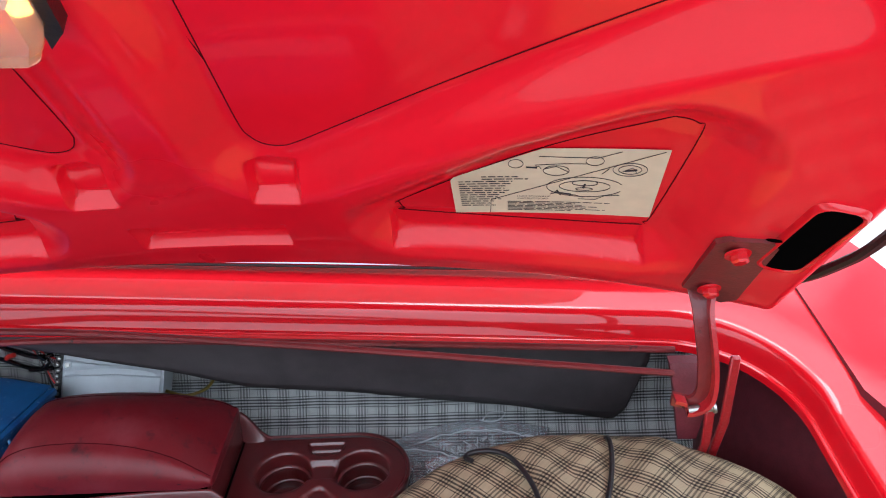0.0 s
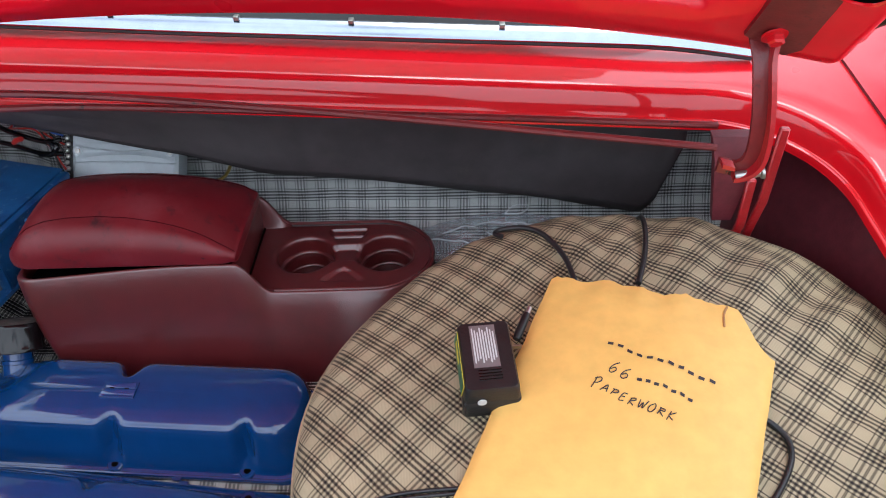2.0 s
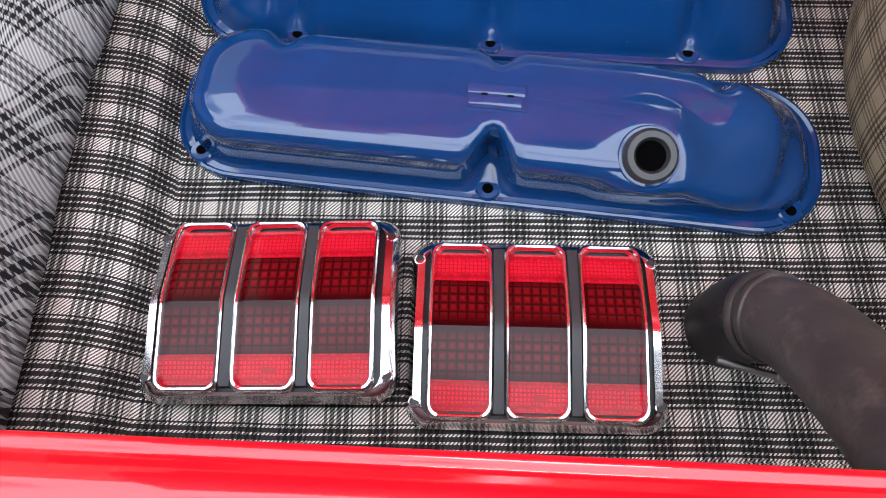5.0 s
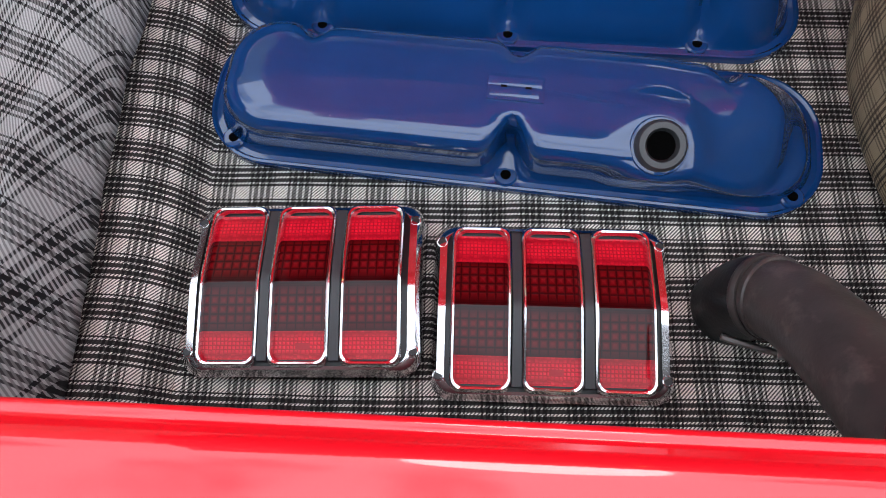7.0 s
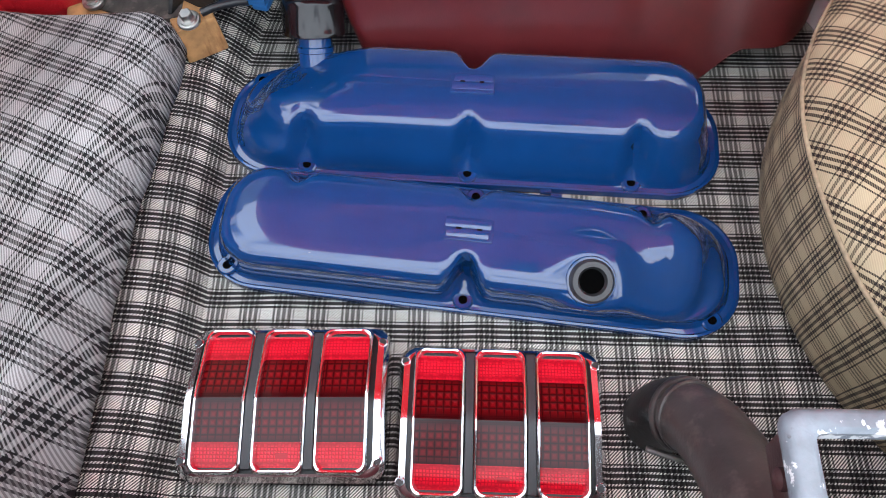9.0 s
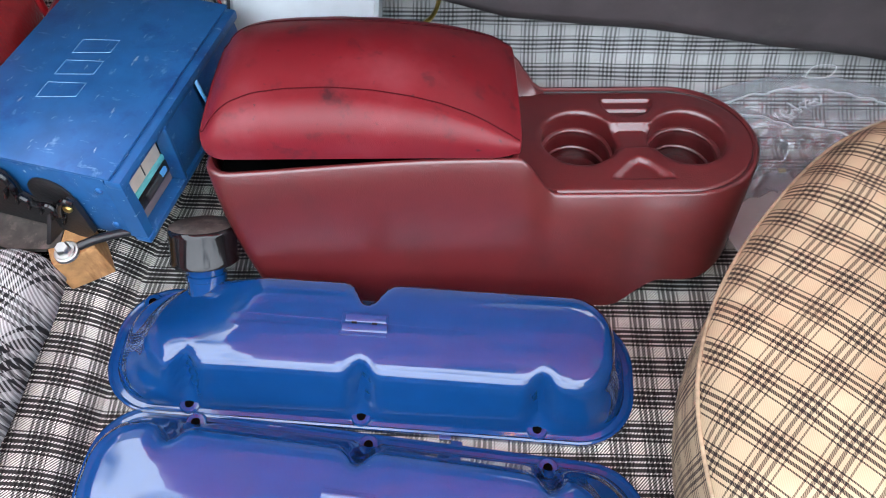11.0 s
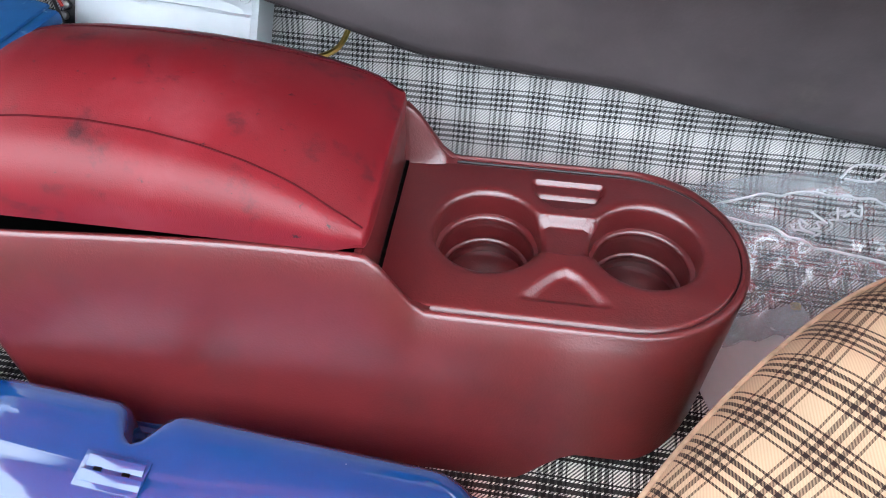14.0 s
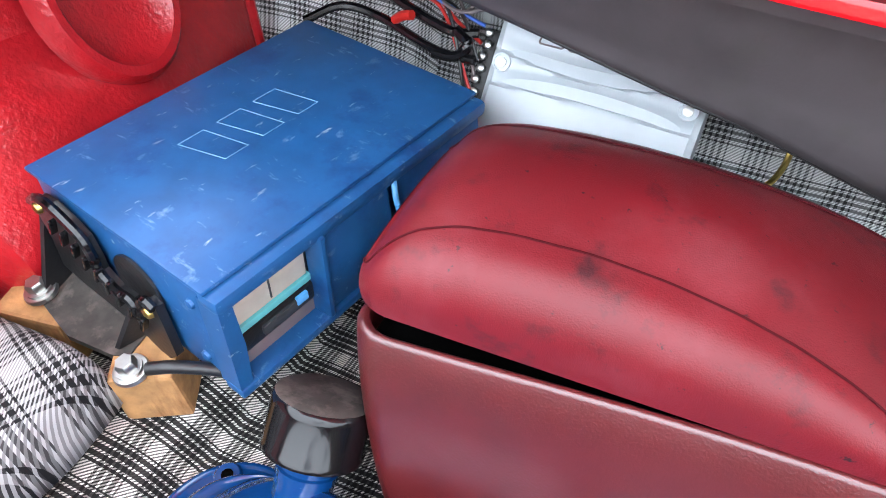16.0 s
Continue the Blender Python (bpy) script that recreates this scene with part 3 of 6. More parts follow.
# One black tube carries both the rubber strip and the gap's shadow.
strip = [(0.50, 0.100), (0.545, 0.108), (0.582, 0.127), (0.605, 0.159), (0.619, 0.189), (0.629, 0.225), (0.634, 0.250), (0.636, 0.29), (0.637, 0.40), (0.637, 0.70)]
car_part("weatherstrip", tube([lid_point(u, s, 0.016) for u, s in strip], lambda t: 0.0015 + 0.004 * ease(0.0, 0.30, t), 8, 6), BLACK, "black rubber weatherstrip and gap shadow along the lid edge", parent=lid)
hole = bmesh.new()
hole.faces.new([hole.verts.new(p) for p in lid_oval(0.541, 0.281, 0.007, 0.0035, 0.0418, 16)])
car_part("screw_hole", hole, HOLE_SHADE, "small dark hole", parent=lid)

lamp = thing("boot_lamp", Matrix.Translation((0, 0, 0)), "small clear plastic boot lamp with a glowing warm bulb", "lamp")
HEX = [(-0.048, 0.520), (-0.040, 0.492), (-0.004, 0.490), (0.010, 0.514), (0.016, 0.556), (-0.046, 0.556)]
CLEAR = bpy.data.materials.new("clear_lamp_plastic")
CLEAR.use_nodes = True
cb = CLEAR.node_tree.nodes["Principled BSDF"]
cb.inputs["Base Color"].default_value = (0.86, 0.66, 0.50, 1)
cb.inputs["Roughness"].default_value, cb.inputs["Transmission Weight"].default_value, cb.inputs["IOR"].default_value = 0.10, 0.72, 1.40
GLOW = bpy.data.materials.new("warm_bulb")
GLOW.use_nodes = True
ge = GLOW.node_tree.nodes["Principled BSDF"]
ge.inputs["Emission Color"].default_value, ge.inputs["Emission Strength"].default_value = (1.0, 0.46, 0.10, 1), 7.0
CU, CS = -0.017, 0.518


def hexed(k, d):
    return [lid_point(CU + (u - CU) * k, CS + (s - CS) * k, d) for u, s in HEX]


clip = [(0.002, 0.490), (0.018, 0.506), (0.026, 0.560), (0.012, 0.560)]
part("clip", loft([[lid_point(u, s, 0.036) for u, s in clip], [lid_point(u, s, 0.050) for u, s in clip]]), BLACK, lamp, "black mounting clip")
part("socket", turned(((0.006, -0.010), (0.006, 0.010), (0.004, 0.012)), 16, m=Matrix.Translation(lid_point(-0.026, 0.545, 0.052)) @ LID_S.to_track_quat("Z", "Y").to_matrix().to_4x4()), BRASS, lamp, "brass bulb socket")
shell = part("shell", loft([hexed(1.0, 0.042), hexed(1.0, 0.060), hexed(0.80, 0.069)]), CLEAR, lamp, "clear faceted plastic shell")
shell.visible_shadow = False
bulb_m = Matrix.Translation(lid_point(-0.026, 0.524, 0.054)) @ LID_S.to_track_quat("Z", "Y").to_matrix().to_4x4()
part("bulb", turned(((0.002, -0.010), (0.0045, -0.006), (0.005, 0.0), (0.0045, 0.008), (0.002, 0.010)), 16, m=bulb_m), GLOW, lamp, "glowing warm bulb")
latch = bmesh.new()
for u0, u1, s0, s1, d0, d1 in ((-0.130, -0.032, 0.548, 0.66, 0.036, 0.084), (-0.066, -0.046, 0.506, 0.57, 0.06, 0.084), (-0.150, -0.074, 0.468, 0.63, 0.05, 0.086)):
    loft([[lid_point(u, s, d) for u, s in ((u0, s0), (u1, s0 + 0.01), (u1, s1), (u0, s1))] for d in (d0, d1)], bm=latch)
bmesh.ops.bevel(latch, geom=list(latch.edges), offset=0.004, segments=2, affect="EDGES")
car_part("lid_latch", latch, LATCH_GREY, "dusty grey steel lid latch", parent=lid)

# jack instruction sticker
sticker = thing("instruction_sticker", Matrix.Translation((0, 0, 0)), "cream paper jack stowage sticker printed in black inside the lid", "sticker")


def st(a, b, d=0.0081):
    return lid_point(0.264 + 0.189 * a - 0.008 * b, 0.180 + 0.041 * a + 0.123 * b, d)


bm = bmesh.new()
grid(lambda p, b: st(max(0.0, (b - 0.585) / 0.415 * 0.456) * (1 - p) + p, b, 0.0076), steps(0, 1, 24), steps(0, 1, 20), bm=bm)
part("sheet", bm, DECAL, sticker)


def bar(a0, a1, b0, h):
    bm = bmesh.new()
    bm.faces.new([bm.verts.new(st(a, b)) for a, b in ((a0, b0), (a1, b0), (a1, b0 + h), (a0, b0 + h))])
    return bm


rnd = random.Random(4)
for i in range(14):
    b = 0.60 - 0.036 * i
    a1 = min(0.05 + 0.36 * (1 - 0.04 * i) * rnd.uniform(0.75, 1.0), 0.40)
    a0 = 0.04 if b < 0.55 else 0.16
    while a0 < a1:
        w = rnd.uniform(0.02, 0.06)
        part("print_line", bar(a0, min(a0 + w, a1), b, 0.015), INK, sticker, "black printed line")
        a0 += w + 0.010
for i in range(7):
    a0, a1, b = 0.285, 0.30 + 0.5 * rnd.uniform(0.6, 1.0), 0.200 - 0.024 * i
    while a0 < a1:
        w = rnd.uniform(0.03, 0.08)
        part("print_line", bar(a0, min(a0 + w, a1), b, 0.011), INK, sticker, "black printed line")
        a0 += w + 0.010
for text, a, b in (("JACK STOWAGE", 0.335, 0.285), ("INSTRUCTIONS", 0.335, 0.248)):
    bm = text_bm(text, 1.0)
    for v in bm.verts:
        v.co = st(a + v.co.x * 0.0225, b + v.co.y * 0.033)
    part("title", bm, INK, sticker, "black printed title", smooth=False)


def sketch(points, w=0.00035):
    return tube([st(a, b, 0.0083) for a, b in points], w, 4, 1)


def oval(a, b, ra, rb, n=28, t0=0, t1=360):
    return [(a + ra * math.cos(radians(t0 + (t1 - t0) * k / n)), b + rb * math.sin(radians(t0 + (t1 - t0) * k / n))) for k in range(n + 1)]


drawn = [oval(0.66, 0.46, 0.18, 0.15, 28, 20, 340), oval(0.66, 0.47, 0.12, 0.085), oval(0.66, 0.52, 0.06, 0.04), oval(0.66, 0.43, 0.04, 0.02), oval(0.85, 0.73, 0.075, 0.09), oval(0.85, 0.73, 0.05, 0.06), oval(0.33, 0.80, 0.035, 0.06),
         oval(0.52, 0.70, 0.06, 0.07), oval(0.69, 0.84, 0.04, 0.06), [(0.19, 0.02), (0.20, 0.24), (0.98, 0.98)], [(0.44, 0.90), (0.70, 0.88), (0.80, 0.97)], [(0.42, 0.78), (0.56, 0.80), (0.66, 0.80)], [(0.46, 0.72), (0.52, 0.76), (0.58, 0.68)],
         [(0.50, 0.34), (0.54, 0.37), (0.62, 0.33), (0.66, 0.30)], [(0.64, 0.27), (0.72, 0.27), (0.76, 0.33), (0.83, 0.35)], [(0.82, 0.70), (0.86, 0.76), (0.88, 0.70)], [(0.73, 0.66), (0.76, 0.74)], [(0.38, 0.74), (0.44, 0.76), (0.45, 0.72)]]
for line in drawn:
    part("drawing", sketch(line), INK, sticker, "thin black line drawing")
for line, w in (([(0.655, 0.45), (0.66, 0.50)], 0.0012), ([(0.52, 0.37), (0.60, 0.34)], 0.0009), ([(0.53, 0.40), (0.55, 0.33)], 0.0008), ([(0.83, 0.71), (0.88, 0.73)], 0.0009), ([(0.38, 0.75), (0.43, 0.74)], 0.0008)):
    part("drawing", sketch(line, w), INK, sticker, "thick black drawing stroke")
# hinges
def hinge(side):
    def q(x, y, z):
        return Vector((XC + side * (x - XC), y, z))
    plate = bmesh.new()
    out = [(0.500, 0.140), (0.545, 0.120), (0.556, 0.135), (0.552, 0.262), (0.545, 0.272), (0.512, 0.262), (0.502, 0.250)]
    loft([[lid_point(side * u, s, 0.034) for u, s in out], [lid_point(side * u, s, 0.040) for u, s in out]], bm=plate)
    car_part("hinge_plate", plate, HINGE_RED, "red-brown steel hinge plate", parent=lid)
    for u, s in ((0.525, 0.240), (0.525, 0.150)):
        frame_m = Matrix.Translation(lid_point(side * u, s, 0.040)) @ LID_N.to_track_quat("Z", "Y").to_matrix().to_4x4()
        b = turned(((0.013, 0), (0.013, 0.002), (0.008, 0.003)), 18, m=frame_m)
        turned(((0.0085, 0.002), (0.0085, 0.008), (0.006, 0.010)), 6, bm=b, m=frame_m)
        car_part("hinge_bolt", b, RED, "red painted hexagon bolt", parent=lid)
    pts = [q(0.316, 0.850, 0.520), q(0.312, 0.832, 0.498), q(0.314, 0.812, 0.470), q(0.321, 0.802, 0.430), q(0.325, 0.798, 0.395), q(0.323, 0.797, 0.374), q(0.312, 0.800, 0.362), q(0.294, 0.806, 0.362)]
    path = smooth_path(pts, 8)
    for name, sides in (("hinge_arm", ((1.0, 0.0, 0.004), (-1.0, 0.0, 0.004))), ("hinge_flange", None)):
        loops = []
        for i, p in enumerate(path):
            d = (path[min(i + 1, len(path) - 1)] - path[max(i - 1, 0)]).normalized()
            n = d.cross(Vector((0, 1, 0))).normalized()
            n = n if n.x > 0 else -n
            w = 0.009 + 0.010 * ease(0.25, 0.0, i / len(path))
            if sides:
                ring = ((-w, 0.002), (w, 0.002), (w, 0.007), (-w, 0.007))
            else:
                ring = ((w - 0.004, -0.010), (w + 0.001, -0.010), (w + 0.001, 0.002), (w - 0.004, 0.002))
            loops.append([p + n * a + Vector((0, b, 0)) for a, b in ring])
        car_part(name, loft(loops), HINGE_RED if sides else DULL_RED, "red-brown steel hinge arm" if sides else "bright red turned edge of the hinge arm", parent=lid)
    for x0, x1, z0, z1 in ((0.388, 0.400, 0.352, 0.13), (0.370, 0.382, 0.275, 0.13)):
        strap = bmesh.new()
        loft([[q(x, y, z0) for x, y in ((x0, 0.885), (x1, 0.885), (x1, 0.893), (x0, 0.893))],
              [q(x + 0.003, y - 0.004, (z0 + z1) / 2) for x, y in ((x0, 0.885), (x1, 0.885), (x1, 0.893), (x0, 0.893))],
              [q(x - 0.004, y + 0.004, z1) for x, y in ((x0, 0.885), (x1, 0.885), (x1, 0.893), (x0, 0.893))]], bm=strap)
        bmesh.ops.bevel(strap, geom=list(strap.edges), offset=0.002, segments=1, affect="EDGES")
        car_part("hinge_strap", strap, DULL_RED, "red painted steel strap below the hinge")
    brk = bmesh.new()
    loft([[q(0.320, 0.905, 0.328), q(0.375, 0.905, 0.328), q(0.375, 0.920, 0.328), q(0.320, 0.920, 0.328)],
          [q(0.325, 0.890, 0.30), q(0.375, 0.890, 0.30), q(0.375, 0.905, 0.30), q(0.325, 0.905, 0.30)],
          [q(0.345, 0.895, 0.20), q(0.370, 0.895, 0.20), q(0.370, 0.905, 0.20), q(0.345, 0.905, 0.20)]], bm=brk)
    car_part("hinge_bracket", brk, OXIDE, "maroon painted hinge bracket")
    pin = turned(((0.005, -0.012), (0.005, 0.014), (0.0075, 0.015), (0.0075, 0.018)), 14, m=Matrix.Translation(q(0.322, 0.797, 0.358)) @ Matrix.Rotation(radians(80), 4, "Y"))
    car_part("hinge_pin", pin, STEEL, "worn steel pivot pin")


hinge(1)
car_part("torsion_rod", tube([(0.325, 0.900, 0.316), (0.117, 0.900, 0.343), (-0.012, 0.900, 0.360), (-0.19, 0.905, 0.377), (-0.45, 0.915, 0.395), (-0.74, 0.92, 0.40)], 0.0045, 8), HINGE_RED, "thin red-brown spring rod")
car_part("torsion_rod", tube([(0.336, 0.940, 0.320), (0.122, 0.940, 0.333), (-0.20, 0.938, 0.352), (-0.42, 0.935, 0.364), (-0.525, 0.930, 0.368), (-0.74, 0.92, 0.366)], 0.0045, 8), HINGE_RED, "thin red-brown spring rod")

# striker bracket and fuel filler pipe by the tail panel
b = bmesh.new()
def framed(bm, a, b_, r, inner, m, thick):
    ring = lambda p, q, k, z: [m @ Vector((x, y, z)) for x, y in rrect(p, q, k, 5, 4)]
    loops = [ring(a, b_, r, -thick), ring(a, b_, r, thick * 0.2), ring(a - 0.0015, b_ - 0.0015, r, thick * 0.7), ring(a - 0.004, b_ - 0.004, r * 0.8, thick), ring(inner[0] + 0.004, inner[1] + 0.004, r * 0.5, thick), ring(inner[0] + 0.001, inner[1] + 0.001, r * 0.45, thick * 0.6), ring(inner[0], inner[1], r * 0.4, -thick)]
    loft(loops + loops[:1], cap=(False, False), bm=bm)
    bmesh.ops.remove_doubles(bm, verts=bm.verts, dist=1e-6)
framed(b, 0.041, 0.032, 0.010, (0.024, 0.017), pose(-0.224, 0.302, 0.288), 0.006)
box(b, (0.082, 0.006, 0.05), (-0.224, 0.272, 0.268), 0.002)
car_part("striker_bracket", b, PRIMER, "grey flaking primer on the latch bracket")
house = bmesh.new()
loft([[Vector((x0 + dx, y, z)) for dx, y in ((0.0, 0.276), (0.0, 0.326), (0.005, 0.331), (0.012, 0.326), (0.012, 0.276))] for x0, z in ((-0.258, 0.286), (-0.254, 0.25), (-0.246, 0.215))], bm=house)
box(house, (0.070, 0.010, 0.09), (-0.222, 0.266, 0.238), 0.003)
for y, z in ((0.300, 0.262),):
    turned(((0.007, 0.0), (0.007, 0.004), (0.004, 0.006)), 12, bm=house, m=Matrix.Translation((-0.257, y, z)) @ Matrix.Rotation(radians(-90), 4, "Y"))
car_part("striker_housing", house, HOUSING, "rusty brown painted housing below the latch bracket")
fill = tube([(-0.252, 0.388, 0.020), (-0.246, 0.383, 0.048), (-0.237, 0.365, 0.078), (-0.232, 0.334, 0.112), (-0.229, 0.296, 0.148), (-0.226, 0.245, 0.19)], lambda t: 0.0295 + 0.003 * t, 28, 8)
car_part("filler_pipe", fill, RUBBER, "dark brown fuel filler pipe")
hose = tube([(-0.2445, 0.382, 0.052), (-0.249, 0.386, 0.040), (-0.253, 0.388, 0.022), (-0.256, 0.388, -0.005)], 0.0320, 28, 5)
car_part("filler_hose", hose, BLACK, "black rubber hose end on the filler pipe")

def band(center, axis, r, w, mat, name, label):
    m = Matrix.Translation(center) @ Vector(axis).normalized().to_track_quat("Z", "Y").to_matrix().to_4x4()
    car_part(name, turned(((r - 0.003, -w), (r, -w), (r + 0.0012, -w * 0.5), (r + 0.0012, w * 0.5), (r, w), (r - 0.003, w)), 32, m=m), mat, label)


band((-0.2455, 0.3825, 0.050), (0.30, -0.35, 0.88), 0.0325, 0.004, RUBBER, "hose_clamp", "dark clamp band round the hose")
band((-0.2425, 0.379, 0.058), (0.32, -0.42, 0.85), 0.0312, 0.0025, RUBBER, "hose_clamp", "dark clamp band round the hose")
b = tube([(-0.276, 0.356, 0.030), (-0.250, 0.348, 0.030), (-0.234, 0.344, 0.030)], 0.003, 8, 3)
turned(((0.0055, -0.004), (0.0055, 0.004)), 6, bm=b, m=Matrix.Translation((-0.232, 0.344, 0.030)) @ Matrix.Rotation(radians(90), 4, "Y"))
car_part("clamp_screw", b, STEEL, "small steel clamp screw")

# ---- cloth mat and side flap ----
def profile(points, n=8):
    path = smooth_path([(a, b, 0) for a, b in points], n)
    run, out = 0.0, []
    for i, p in enumerate(path):
        if i:
            run += (p - path[i - 1]).length
        out.append((p.x, p.y, run))
    return out


MX = profile([(-0.98, 0.052), (-0.86, 0.051), (-0.80, 0.050), (-0.762, 0.048), (-0.742, 0.044), (-0.726, 0.034), (-0.714, 0.020), (-0.704, 0.006), (-0.692, 0.0), (-0.60, 0.0), (-0.2, 0.0), (0.2, 0.0), (0.57, 0.0)], 7)
MY = profile([(0.247, 0.046), (0.262, 0.022), (0.285, 0.006), (0.31, 0.0), (0.5, 0.0), (0.8, 0.0), (1.02, 0.0), (1.07, 0.010), (1.115, 0.05), (1.15, 0.13), (1.18, 0.24), (1.19, 0.35)], 7)


def mat_at(i, j):
    x, zx, _ = MX[i]
    y, zy, _ = MY[j]
    side = ease(-0.66, -0.74, x)
    bump = 0.006 * side * wob(x, y, 0.3, 9) + 0.0015 * wob(x, y, 2.0, 14)
    return (x + 0.010 * side * wob(1.0, y, 0, 5) + 0.030 * ease(0.74, 0.95, y) * ease(-0.60, -0.70, x), y, max(zx, zy) + 0.35 * min(zx, zy) + bump)


bm = grid(mat_at, list(range(len(MX))), list(range(len(MY))), lambda i, j: (MX[i][2], MY[j][2]))
floor_mat = part("floor_mat", bm, MAT, None)
# Copy of the mat's rise in paler yarn, standing in for its extra light.
bm = grid(lambda i, j: Vector(mat_at(i, j)) + Vector((0, -0.004, 0.003)), list(range(len(MX))), [j for j in range(len(MY)) if 1.03 < MY[j][0]], lambda i, j: (MX[i][2] + 0.009, MY[j][2] + 0.006))
back_mat_lit = part("back_mat_lit", bm, MAT_LIT, None)
tagged(back_mat_lit, "black and white plaid mat cloth over the seat back, paled for the light on it", "cloth lining")
tagged(floor_mat, "black and cream plaid cloth mat lining the boot", "boot mat")


def flap_at(a, c):
    """a from the rolled free edge outwards, c from the tail panel forwards."""
    y = 0.25 + 0.535 * c
    roll = math.sqrt(max(0.0, 1 - max(0.0, 1 - a / 0.045) ** 2))
    tip = math.sqrt(max(0.0, 1 - max(0.0, (c - 0.955) / 0.045) ** 2))
    fold = ease(0.0, 0.12, a)
    z = 0.068 + 0.030 * roll * (0.35 + 0.65 * tip) + 0.010 * fold + 0.05 * (1 - c) * fold + 0.06 * a * a * (1 - c) + 0.018 * ease(0.50, 0.70, y) * roll * tip
    z += 0.005 * wob(a * 0.3, y, 0, 12) * fold + 0.006 * math.sin(c * 9 + a * 5) * ease(0.05, 0.4, a)
    return (-0.757 + 0.016 * ease(0.55, 0.72, y) - 0.25 * a - 0.020 * (1 - tip) * ease(0.5, 0.0, a) + 0.004 * wob(0.0, y, 3, 14), y - 0.012 * (1 - tip), z)


th = radians(19)
bm = grid(flap_at, [(i / 44) ** 1.5 for i in range(45)], [1 - (1 - i / 56) ** 1.4 for i in range(57)], lambda a, c: (0.3 * a * math.cos(th) + 0.56 * c * math.sin(th), -0.3 * a * math.sin(th) + 0.56 * c * math.cos(th)))
flap = part("cloth_flap", bm, FLAP, None)
mod = flap.modifiers.new("thick", "SOLIDIFY")
mod.thickness = 0.009
tagged(flap, "loose plaid cloth panel over the side of the boot", "cloth panel")

# dark panel hanging at the front of the boot
EDGE = ((-0.70, 0.262), (-0.59, 0.236), (-0.42, 0.193), (-0.287, 0.150), (-0.11, 0.136), (0.02, 0.113), (0.17, 0.090), (0.30, 0.064), (0.318, 0.085), (0.345, 0.19))


def panel_at(a, c):
    x = -0.70 + 1.045 * a
    low = EDGE[-1][1]
    for (x0, z0), (x1, z1) in zip(EDGE, EDGE[1:]):
        if x0 <= x <= x1:
            low = z0 + (z1 - z0) * (x - x0) / (x1 - x0)
    z = low + (0.307 - low) * c
    return (x, 1.07 - 0.012 * c + 0.004 * wob(x, c, 0, 5), z + 0.002 * wob(x * 3, 0.5, 0, 4) * (1 - c))


panel = part("hanging_panel", grid(panel_at, steps(0, 1, 72), steps(0, 1, 12)), BLACK_BOARD, None)
mod = panel.modifiers.new("thick", "SOLIDIFY")
mod.thickness = 0.005
part("hem", tube([Vector(panel_at(a, 0.0)) + Vector((0, -0.003, 0.001)) for a in steps(0, 1, 40)], 0.0022, 8, 1), BLACK, panel, "rolled lower edge of the board")
tagged(panel, "matt black board hanging behind the rear seat", "trim panel")


